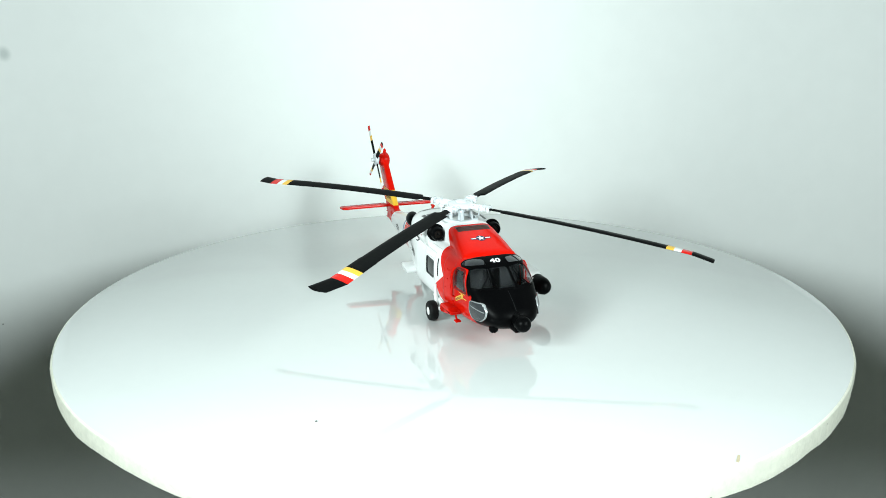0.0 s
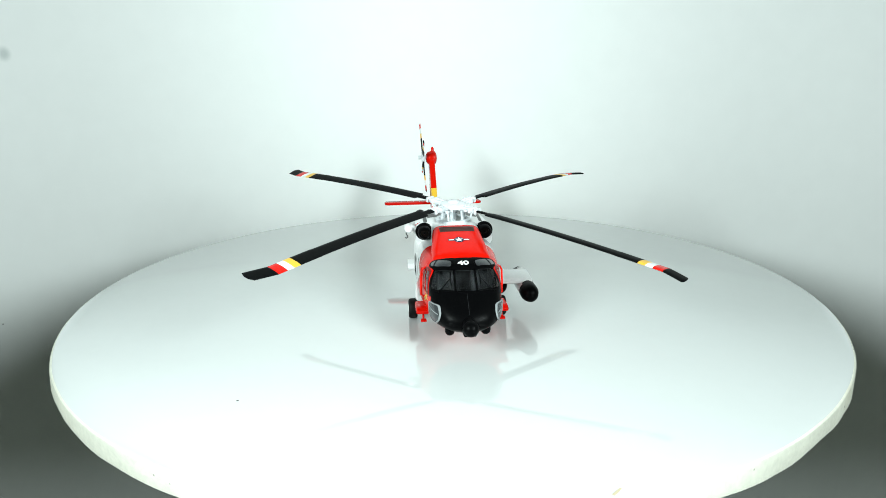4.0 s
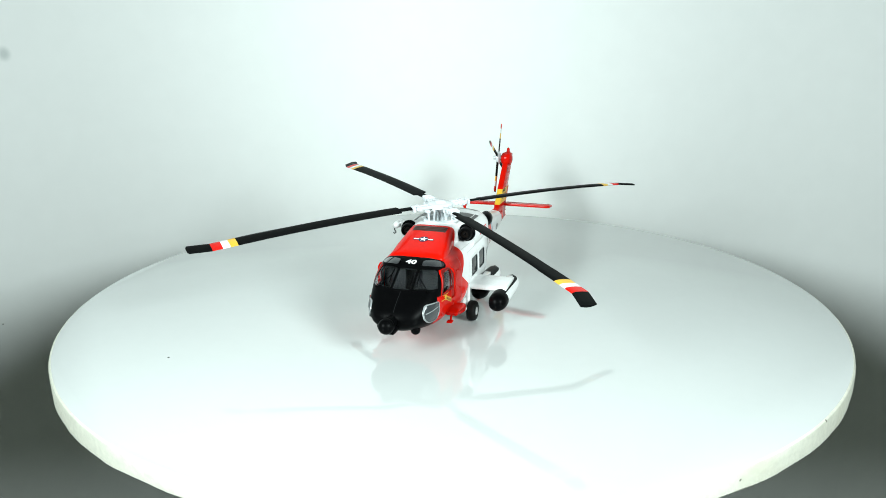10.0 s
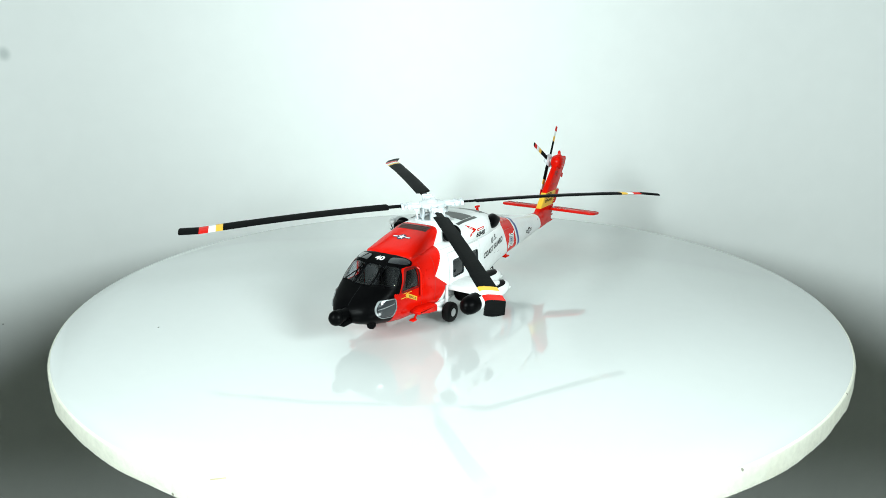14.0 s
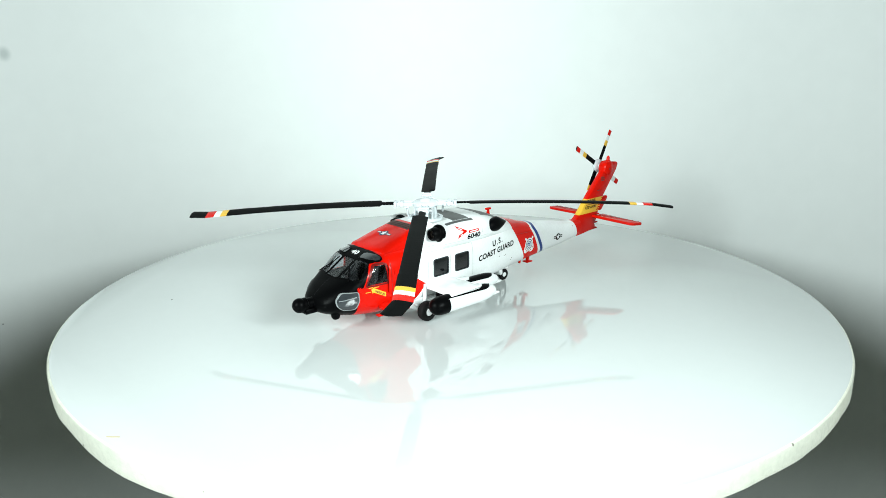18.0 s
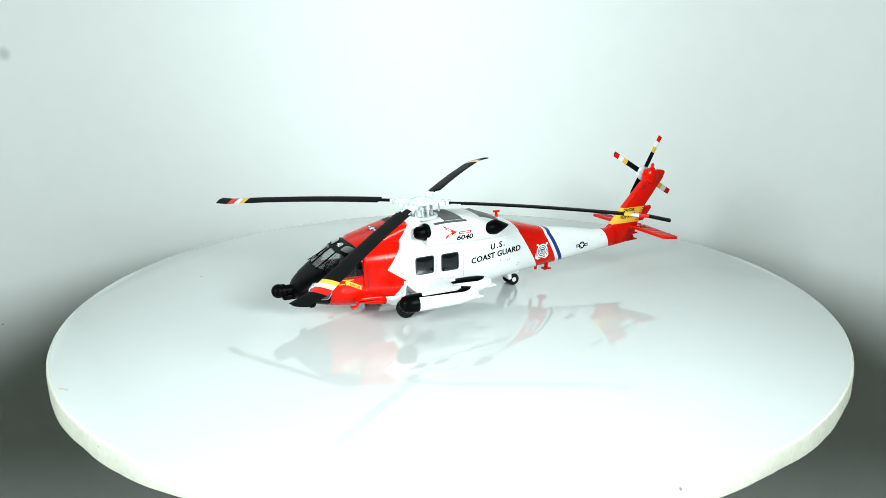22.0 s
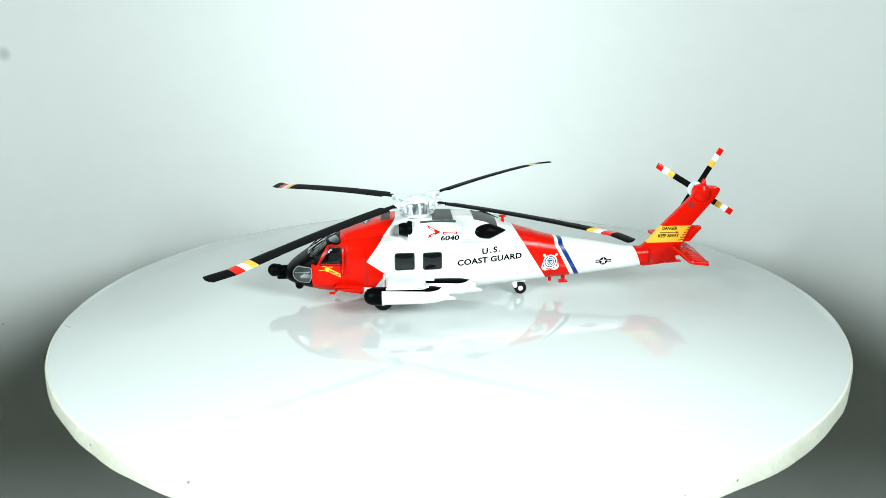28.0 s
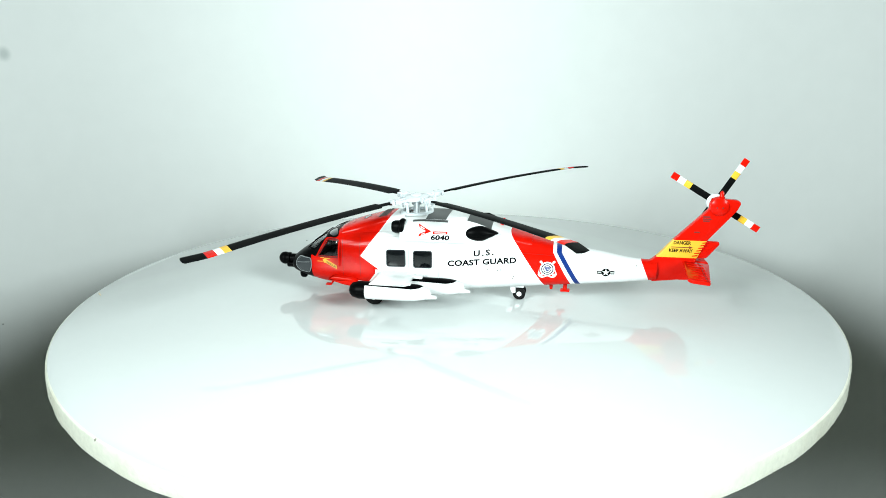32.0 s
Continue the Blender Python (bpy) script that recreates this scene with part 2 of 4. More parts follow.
DOGHOUSE = Form([
    (-36.6, 30.0, 31.0, 33.4, 6.0, 3.0, 3.0),
    (-35.6, 30.0, 31.0, 34.0, 9.6, 2.8, 3.0),
    (-34.0, 30.0, 31.2, 34.8, 12.2, 2.8, 3.0),
    (-27.0, 30.0, 31.4, 37.0, 12.2, 3.4, 3.0),
    (-19.0, 30.0, 31.5, 39.2, 11.4, 4.6, 3.0),
    (-12.0, 30.0, 31.5, 40.7, 10.8, 6.0, 3.0),
    (-4.0, 30.0, 31.5, 40.9, 10.8, 7.0, 3.0),
])


def section(y, k, seg=40):
    """The body's section at y as an outline of (x, z), drawn in by the factor k."""
    zb, zm, zt, hw, nt, nb = BODY.zb(y), BODY.zm(y), BODY.zt(y), BODY.hw(y), BODY.nt(y), BODY.nb(y)
    out = []
    for i in range(seg):
        c, s = math.cos(2 * math.pi * i / seg), math.sin(2 * math.pi * i / seg)
        n = nt if s >= 0 else nb
        out.append((k * hw * math.copysign(abs(c) ** (2 / n), c), zm + k * (zt - zm if s >= 0 else zm - zb) * math.copysign(abs(s) ** (2 / n), s)))
    return out


def side_x(y, z):
    return max(BODY.x_at(y, z), COWL.x_at(y, z))


def drape(bm, place, step=1.2, thick=0.0):
    """Lays a flat mesh (in its x, y) onto a surface: cut into small cells, then placed point by point."""
    xs, ys = [v.co.x for v in bm.verts], [v.co.y for v in bm.verts]
    for lo, hi, axis in ((min(xs), max(xs), (1, 0, 0)), (min(ys), max(ys), (0, 1, 0))):
        k = math.floor(lo / step) + 1
        while k * step < hi:
            bmesh.ops.bisect_plane(bm, geom=bm.verts[:] + bm.edges[:] + bm.faces[:], dist=1e-5, plane_co=Vector(axis) * k * step, plane_no=axis)
            k += 1
    if thick:
        top = bm.faces[:]
        made = bmesh.ops.extrude_face_region(bm, geom=top)
        lower = [v for v in made["geom"] if isinstance(v, bmesh.types.BMVert)]
        for v in lower:
            v.co.z = -thick
    for v in bm.verts:
        v.co = place(v.co.x, v.co.y, v.co.z)
    return bm


def on_side(sign, lift):
    return lambda y, z, d: Vector((sign * (side_x(y, z) + lift + d), y, z))


def on_top(form, lift):
    return lambda x, y, d: Vector((x, y, form.z_at(y, x) + lift + d))


def flat(outline):
    bm = bmesh.new()
    bm.faces.new([bm.verts.new((p[0], p[1], 0)) for p in outline])
    return bm


def ring_flat(outer, inner):
    bm = bmesh.new()
    a = [bm.verts.new((*p, 0)) for p in outer]
    b = [bm.verts.new((*p, 0)) for p in inner]
    for k in range(len(a)):
        j = (k + 1) % len(a)
        bm.faces.new((a[k], a[j], b[j], b[k]))
    return bm


def letters(text, size, width=None, spacing=1.0, shear=0.0):
    """Flat lettering in the built-in font, its lower left corner at the origin, size = capital height."""
    cu = bpy.data.curves.new("text", "FONT")
    cu.body, cu.space_character, cu.shear, cu.resolution_u, cu.offset = text, spacing, shear, 3, 0.034
    ob = bpy.data.objects.new("text", cu)
    scene.collection.objects.link(ob)
    bpy.context.view_layer.update()
    me = bpy.data.meshes.new_from_object(ob.evaluated_get(bpy.context.evaluated_depsgraph_get()))
    bm = bmesh.new()
    bm.from_mesh(me)
    bpy.data.objects.remove(ob)
    bpy.data.meshes.remove(me)
    xs, ys = [v.co.x for v in bm.verts], [v.co.y for v in bm.verts]
    sy = size / (max(ys) - min(ys))
    sx = width / (max(xs) - min(xs)) if width else sy
    x0, y0 = min(xs), min(ys)
    for v in bm.verts:
        v.co = ((v.co.x - x0) * sx, (v.co.y - y0) * sy, 0)
    return bm


def circle2(cx, cy, r, seg=28, start=0.0):
    return [(cx + r * math.cos(start + 2 * math.pi * k / seg), cy + r * math.sin(start + 2 * math.pi * k / seg)) for k in range(seg)]


def star2(cx, cy, r, turn=90):
    return [(cx + (r if k % 2 == 0 else r * 0.4) * math.cos(radians(turn + 36 * k)), cy + (r if k % 2 == 0 else r * 0.4) * math.sin(radians(turn + 36 * k))) for k in range(10)]


# ---- room ----
def structure(name, bm, mat, label, smooth=40):
    return tagged(new(name, finish(bm, name, mat, smooth)), label, name.split("_")[0], kind="structure")


wall = structure("wall_back", box(-900, 900, 183, 300, -400, 800), WALL_BACK, "plain white painted wall with a grey smudge behind the turntable")
part("speck", lathe([(0.3, 182.6), (0.5, 182.9), (0.5, 183.1)], "y", (-343.2, 0, -87.4), 10), GREY, wall, "tiny dark nick in the wall paint")
# unseen walls, floor and ceiling added around the set to tune bounced light
structure("wall_left", box(-950, -900, -1200, 300, -400, 800), ROOM_FILL, "unseen plain light grey side wall, added to bounce light")
structure("wall_right", box(900, 950, -1200, 300, -400, 800), ROOM_FILL, "unseen plain light grey side wall, added to bounce light")
structure("wall_front", box(-950, 950, -1250, -1200, -400, 800), ROOM_FILL, "unseen plain light grey wall behind the camera, added to bounce light")
structure("floor", box(-950, 950, -1250, 300, -440, -400), FLOOR_FILL, "unseen plain grey floor below the turntable, added to bounce light")
structure("ceiling", box(-950, 950, -1250, 300, 800, 840), ROOM_FILL, "unseen plain light grey ceiling, added to bounce light")

# ---- turntable ----
def build_turntable():
    random.seed(7)
    bm = lathe([(175.6, 0.0), (176.3, -0.4), (176.6, -1.2), (176.6, -7.4), (175.9, -8.2)], seg=220)
    # hand-cut rim: slightly wavy, more so along its lower edge
    for v in bm.verts:
        a = math.atan2(v.co.y, v.co.x)
        wave = 0.16 * math.sin(9 * a + 0.7) + 0.12 * math.sin(23 * a + 2.1) + 0.10 * math.sin(41 * a) + random.uniform(-0.10, 0.10)
        low = min(max(-v.co.z / 8.0, 0.0), 1.0)
        k = 1 + wave * (0.25 + 0.75 * low) / 176.0
        v.co.x, v.co.y = v.co.x * k + 0.9, v.co.y * k - 0.6
        if v.co.z < -7:
            v.co.z += 0.5 * math.sin(7 * a + 1.3) + 0.3 * math.sin(19 * a) + random.uniform(-0.1, 0.1)
    table = new("turntable", finish(bm, "turntable", [DISC, EDGE], 30))
    for p in table.data.polygons:
        p.material_index = 0 if p.normal.z > 0.9 else 1
    tagged(table, "round glossy white turntable disc with rough cream edge", "turntable")
    part("pedestal", lathe([(60, -400), (60, -395), (28, -390), (28, -14), (70, -12), (70, -8.3)], seg=40), PALE, table)
    part("speck", lathe([(0.45, 0.02), (0.45, 0.10), (0.25, 0.13)], center=(-87.4, -102.4, 0), seg=8), SPECK, table, "tiny dark speck of dirt")
    part("scratch", prism([(22.5, -172.9), (25.9, -169.9), (26.4, -170.3), (24.6, -172.2), (23.2, -173.4)], "z", 0.02, 0.12), CHIP, table, "small bare chip at the rim")
    return table


turntable = build_turntable()

# ---- the helicopter ----
helicopter = new("model_helicopter")
tagged(helicopter, "orange-red and white model rescue helicopter with black nose, standing on turntable", "model helicopter")


def spaced(a, b, step):
    n = max(int(round((b - a) / step)), 1)
    return [a + (b - a) * k / n for k in range(n + 1)]


def cut(bm, y0, z0, y1, z1):
    """Cuts the skin along the side line through two points."""
    bmesh.ops.bisect_plane(bm, geom=bm.verts[:] + bm.edges[:] + bm.faces[:], dist=1e-4, plane_co=(0, y0, z0), plane_no=(0, -(z1 - z0), y1 - y0))


def before(y, z, y0, z0, y1, z1):
    return y < y0 + (z - z0) * (y1 - y0) / (z1 - z0)


def kinked(y, z, top, y1, z1):
    """Before a band's edge that stands upright on the spine and leans aft below it."""
    return y < top if z > 25.6 else before(y, z, top, 25.6, y1, z1)


def red_front(y, z):
    if z > 22.5:
        return before(y, z, -24.0, 22.5, -16.8, 32.2)
    if z > 16.5:
        return before(y, z, -24.0, 22.5, -15.2, 16.5)
    return before(y, z, -15.2, 16.5, -20.2, 10.0)


def inside(p, poly):
    x, y = p
    hit = False
    for k in range(len(poly)):
        (x0, y0), (x1, y1) = poly[k - 1], poly[k]
        if (y0 > y) != (y1 > y) and x < (x1 - x0) * (y - y0) / (y1 - y0) + x0:
            hit = not hit
    return hit


def mirrored(poly):
    return [(-x, y) for x, y in poly][::-1]


# glazing outlines: from above (x, y) and from the side (y, z)
PANE_MIDDLE = [(-3.9, -43.2), (3.9, -43.2), (4.1, -52.9), (-4.1, -52.9)]
PANE_OUTER = [(4.5, -43.4), (12.3, -41.8), (14.2, -47.6), (12.0, -50.6), (4.6, -52.7)]
PANE_BROW = [(4.6, -38.8), (8.2, -37.5), (11.2, -36.2), (13.0, -35.8), (13.6, -36.8), (13.2, -39.0), (10.8, -41.3), (5.0, -42.3)]
PANE_SIDE = [(-40.9, 29.3), (-35.3, 29.3), (-34.6, 25.0), (-34.7, 21.0), (-45.8, 21.0)]
TOP_HOLES = [grow(PANE_MIDDLE, -0.25), grow(PANE_OUTER, -0.25), grow(PANE_BROW, -0.5)]
SIDE_HOLE = grow(PANE_SIDE, -0.5)


def build_body():
    bm = BODY.mesh([-63.6, -63.3, -63.0, -62.5, -62, -61.5, -60.6] + spaced(-59.6, -20, 0.9) + spaced(-18, 113, 2.2), 112)
    drop = []
    for poly, upper in [(q, True) for q in TOP_HOLES] + [(mirrored(q), True) for q in TOP_HOLES[1:]] + [(SIDE_HOLE, False)]:
        for a, b in zip(poly, poly[1:] + poly[:1]):
            near = []
            for f in bm.faces:
                c = f.calc_center_median()
                if upper and c.z > BODY.zm(c.y) and inside((c.x, c.y), grow(poly, 2.5)) or not upper and abs(c.x) > 10 and inside((c.y, c.z), grow(poly, 2.5)):
                    near.append(f)
            geom = set(near)
            for f in near:
                geom.update(f.edges)
                geom.update(f.verts)
            no = (b[1] - a[1], a[0] - b[0], 0) if upper else (0, b[1] - a[1], a[0] - b[0])
            bmesh.ops.bisect_plane(bm, geom=list(geom), dist=1e-4, plane_co=(a[0], a[1], 0) if upper else (0, a[0], a[1]), plane_no=no)
    for f in bm.faces:
        c = f.calc_center_median()
        if c.z > BODY.zm(c.y) and any(inside((abs(c.x), c.y), q) for q in TOP_HOLES) and c.z > BODY.z_at(c.y, c.x) - 1.2:
            drop.append(f)
        elif inside((c.y, c.z), SIDE_HOLE) and abs(c.x) > 11:
            drop.append(f)
    bmesh.ops.delete(bm, geom=drop, context="FACES")
    lining = bm.copy()
    bmesh.ops.delete(lining, geom=[f for f in lining.faces if not (-57 < f.calc_center_median().y < -31.5 and f.calc_center_median().z > 13)], context="FACES")
    for v in lining.verts:
        v.co.x *= 0.965
        v.co.z = 18 + (v.co.z - 18) * 0.965
    part("cockpit_lining", lining, CHARCOAL, helicopter, "black cockpit lining")
    lines = [(-24.0, 22.5, -16.8, 32.2), (-24.0, 22.5, -15.2, 16.5), (-15.2, 16.5, -20.2, 10.0), (47.4, 32.0, 60.4, 11.4), (65.8, 25.6, 73.0, 12.1), (65.8, 20, 65.8, 30),
             (67.5, 25.6, 75.0, 12.3), (69.8, 25.6, 77.3, 12.4), (67.5, 20, 67.5, 30), (69.8, 20, 69.8, 30), (0, 25.6, 10, 25.6), (106.0, 22.0, 110.4, 11.2), (-49.6, 10, -49.6, 20), (-40, 22.5, 0, 22.5), (-40, 16.5, 0, 16.5), (-35.6, 20, -35.6, 30), (-44.6, 29.3, -35.6, 30.8), (-35.2, 29.4, -36.4, 33.6), (-46.8, 21.0, -42.3, 29.3)]
    for q in lines:
        cut(bm, *q)
    for f in bm.faces:
        c = f.calc_center_median()
        y, z = c.y, c.z
        k = 0
        if y < -49.6 or (z > 29.3 + (y + 44.6) * 0.1667 and y < -34 and before(y, z, -35.2, 29.4, -36.4, 33.6)) or (21 < z < 29.3 and before(y, z, -46.8, 21.0, -42.3, 29.3)):
            k = 2
        elif y < -10 and red_front(y, z):
            k = 1
        elif not before(y, z, 47.4, 32.0, 60.4, 11.4) and kinked(y, z, 65.8, 73.0, 12.1):
            k = 1
        elif not kinked(y, z, 67.5, 75.0, 12.3) and kinked(y, z, 69.8, 77.3, 12.4):
            k = 3
        elif y > 90 and not before(y, z, 106.0, 22.0, 110.4, 11.2):
            k = 1
        f.material_index = k
    return part("fuselage", bm, [WHITE, RED, BLACK, BLUE], helicopter, "white fuselage with orange-red bands and black nose", 35)


build_body()


def build_cowl():
    bm = COWL.mesh(spaced(-4.5, 56, 1.6), 96)
    cut(bm, 47.4, 32.0, 60.4, 11.4)
    for f in bm.faces:
        c = f.calc_center_median()
        f.material_index = 0 if before(c.y, c.z, 47.4, 32.0, 60.4, 11.4) else 1
    part("engine_cowling", bm, [WHITE, RED], helicopter, "white engine cowling with grey deck panels")
    bm = DOGHOUSE.mesh(spaced(-36.6, -4, 0.9), 72)
    cut(bm, -24.0, 22.5, -16.8, 32.2)
    bmesh.ops.delete(bm, geom=[f for f in bm.faces if f.calc_center_median().z < BODY.z_at(f.calc_center_median().y, f.calc_center_median().x) - 0.9], context="FACES")
    for f in bm.faces:
        c = f.calc_center_median()
        f.material_index = 1 if before(c.y, c.z, -24.0, 22.5, -16.8, 32.2) else 0
    part("gearbox_fairing", bm, [WHITE, RED], helicopter, "orange-red sloping gearbox fairing")


build_cowl()

# tail fin, stabilator
def build_tail():
    fin = prism(rounded([(105.5, 22.0), (110.0, 22.0), (113.4, 25.0), (120.0, 32.8), (133.8, 47.0), (134.8, 52.0), (145.8, 51.4), (147.2, 50.2), (145.6, 46.6), (134.2, 32.6), (130.4, 24.4), (128.6, 18.8), (126.9, 17.6), (128.2, 15.8), (127.4, 14.2), (118.5, 13.0), (111.0, 12.2)], 0.8, 2), "x", -1.5, 1.9, 0.35)
    trail = part("fin_trailing_panel", prism(rounded([(133.4, 32.2), (139.4, 31.9), (139.8, 30.8), (134.4, 24.0), (129.8, 24.0)], 0.6, 3), "x", -0.9, 1.2, 0.4), RED, helicopter, "red ribbed trailing panel of the fin")
    for k in range(5):
        y, z = 130.6 + 0.85 * k, 24.9 + 1.6 * k
        part("rib", prism([(y, z), (y + 3.6, z + 0.7), (y + 3.6, z + 1.0), (y, z + 0.5)], "x", 1.22, 1.45), RED, trail)
    cut(fin, 114, 24.2, 132, 24.2)
    cut(fin, 119, 32.4, 134, 32.4)
    for f in fin.faces:
        c = f.calc_center_median()
        f.material_index = 1 if 24.2 < c.z < 32.4 else 0
    part("tail_fin", fin, [RED, YELLOW], helicopter, "orange-red swept tail fin with yellow band")
    for z0, z1 in ((13.3, 15.4), (16.7, 18.6)):
        part("tail_bumper", prism(rounded([(123.0, z0 + 0.1), (130.6, z0 + 0.5), (130.9, z0 + 1.1), (123.0, z1)], 0.3, 2), "x", -1.2, 1.6, 0.2), RED, helicopter, "small red spike under the fin")
    part("gearbox_bulb", lathe([(0.4, -4.5), (2.4, -4.2), (3.8, -3.2), (4.3, -1.5), (4.3, 0.7), (3.9, 1.7), (2.5, 2.4), (0.3, 2.7)], "x", (0.9, 138.0, 48.4), 28), RED, helicopter, "rounded orange-red tail gearbox")
    part("fin_light", join(tube([(0.8, 138.6, 51.8), (0.8, 138.8, 54.6), (0.8, 138.8, 55.4)], [1.1, 0.9, 0.3], 12), lathe([(1.4, 52.0), (1.5, 52.6), (1.1, 53.0)], "z", (0.8, 138.7, 0), 14)), RED, helicopter, "small red beacon on the fin top")
    # two small dark red dots on the bulb's side
    part("bulb_dot", prism(circle2(136.8, 48.2, 0.35, 10), "x", 2.9, 3.6), DARK_RED, helicopter)
    part("bulb_dot", prism(circle2(139.2, 48.2, 0.35, 10), "x", 2.9, 3.6), DARK_RED, helicopter)
    for s, name in ((1, "stabilator"), (-1, "stabilator")):
        bm = prism(rounded([(s * 1.0, 124.4), (s * 28.6, 123.2), (s * 30.4, 125.0), (s * 30.6, 132.2), (s * 1.0, 136.0)], 0.8, 3), "z", 20.6, 22.2, 0.5)
        half = part(name, bm, RED, helicopter, "orange-red tailplane half with raised ribs")
        half.matrix_basis = Matrix.Translation((0, 0.1295, 0.0214)) @ Matrix.Rotation(radians(-6), 4, "X") @ Matrix.Translation((0, -0.1295, -0.0214))
        for k in range(7):
            x = s * (5 + 3.8 * k)
            part("rib", box(min(x, x + 0.35), max(x, x + 0.35), 125.6, 132.6, 22.15, 22.4), RED, half)
        part("hinge_line", box(min(s * 2, s * 29.6), max(s * 2, s * 29.6), 131.0, 131.25, 22.16, 22.34), DARK_RED, half)


build_tail()


# rotors
def blade_mesh(root, tip, chord, sweep_from, marks, droop, thick=0.9, twist=6.0, square=False):
    """A blade along +x; marks: (outer radius, material index)."""
    bm = bmesh.new()
    rs = sorted(set([root, root + 3, root + 6.6, root + 7.4] + ([] if square else [82.4, 83.2]) + list(np.linspace(root + 8, tip, 30)) + [m[0] for m in marks if m[0] < tip] + [tip - 0.5]))
    rings = []
    for r in rs:
        t = (r - root) / (tip - root)
        c = chord if square or r > 83 else chord * (0.95 if r > root + 7 else 0.44)
        back = 0.0
        if sweep_from and r > sweep_from:
            back = -(r - sweep_from) * 0.36
        if r == tip and not square:
            c *= 0.62
        z = -droop * t * t
        a = radians(twist)
        ring = []
        for u, w in ((-0.5, 0.0), (-0.42, 0.42), (-0.2, 0.6), (0.15, 0.45), (0.5, 0.06), (0.5, -0.06), (0.15, -0.4), (-0.2, -0.5), (-0.42, -0.38)):
            yy, zz = u * c - 0.1 * c, w * thick
            ring.append(bm.verts.new((r, yy * math.cos(a) + zz * math.sin(a) + back, z - yy * math.sin(a) + zz * math.cos(a))))
        rings.append(ring)
    n = len(rings[0])
    for i, (a, b) in enumerate(zip(rings, rings[1:])):
        mid = (rs[i] + rs[i + 1]) / 2
        idx = next((m[1] for m in marks if mid < m[0]), 0)
        for k in range(n):
            f = bm.faces.new((a[k], a[(k + 1) % n], b[(k + 1) % n], b[k]))
            f.material_index = idx
    bm.faces.new(rings[0])
    bm.faces.new(rings[-1])
    return bm


def build_main_rotor():
    hub = join(
        lathe([(2.2, 44.6), (2.6, 45.0), (2.6, 49.4), (2.0, 49.9), (0.6, 50.1)], seg=24),
        lathe([(5.2, 46.8), (5.8, 47.0), (6.0, 47.6), (5.8, 48.6), (5.2, 48.9), (3.0, 49.1)], seg=28))
    for v in hub.verts:
        v.co.z -= 47.5
    rotor = part("main_rotor", hub, CLEAR, helicopter, "milky white plastic rotor head with four drooping blades")
    rotor.matrix_basis = pose(0, 0, 0.0475, 3.9, 0, 0) @ pose(0, 0, 0, 0, 1.6, 0)
    arm = join(box(4.6, 13.0, -1.9, -1.0, 47.0, 48.6, 0.25), box(4.6, 13.0, 1.0, 1.9, 47.0, 48.6, 0.25), box(5.0, 15.0, -1.0, 1.0, 47.3, 48.2, 0.3),
               box(10.2, 11.8, -2.6, 2.6, 46.6, 49.0, 0.4), box(13.2, 14.6, -2.2, 2.2, 46.5, 49.0, 0.4), box(7.0, 9.2, 1.8, 4.4, 46.2, 47.2, 0.3), box(8.6, 9.8, -3.4, -1.6, 46.9, 48.2, 0.3))
    link = join(tube([(8.2, 3.8, 47.0), (7.6, 3.6, 42.6)], 0.5, 8), box(7.6, 8.8, 3.2, 4.4, 46.4, 47.4, 0.2))
    for name, bm in (("rotor_arm", arm), ("pitch_link", link)):
        for v in bm.verts:
            v.co.z -= 47.5
        piece = part(name, bm, CLEAR, rotor)
        piece.matrix_basis = pose(0, 0, 0, 0, 0, 45.2)
        for k in range(1, 4):
            ob = new(name, piece.data)
            ob.parent = rotor
            ob.matrix_basis = pose(0, 0, 0, 0, 0, 45.2 + 90 * k)
    first = None
    for k in range(4):
        if first is None:
            first = part("rotor_blade", blade_mesh(13.5, 112.3, 7.3, 103.5, [(93.2, 0), (96.3, 1), (99.3, 2), (103.4, 3), (120, 0)], 4.1), [BLADE, YELLOW, WHITE, RED], rotor, "long dark grey blade with yellow, white and red tip bands")
            ob = first
        else:
            ob = new("rotor_blade", first.data)
            ob.parent = rotor
            ob["label"] = first["label"]
        turn, flap = ((46.4, 0.0), (47.4, 0.0), (46.2, -0.15), (45.6, 0.6))[k]
        ob.matrix_basis = pose(0, 0, 0.0004, 0, 0, turn + 90 * k) @ pose(0, 0, 0, 0, flap, 0)
    posts = []
    for k in range(6):
        a = radians(15 + 60 * k)
        posts.append(tube([(5.6 * math.cos(a), 5.6 * math.sin(a), 40.2), (5.0 * math.cos(a), 5.0 * math.sin(a), 46.6)], 0.7, 8))
    mast = join(lathe([(1.6, 40.0), (1.6, 45.2)], seg=16), *posts)
    part("mast", mast, CLEAR, helicopter, "milky plastic mast with control rods")
    part("swashplate_ring", lathe([(7.6, 40.4), (8.2, 40.6), (8.2, 41.7), (7.6, 41.9), (6.6, 41.9), (6.6, 40.4)], seg=40), CLEAR, helicopter)


build_main_rotor()


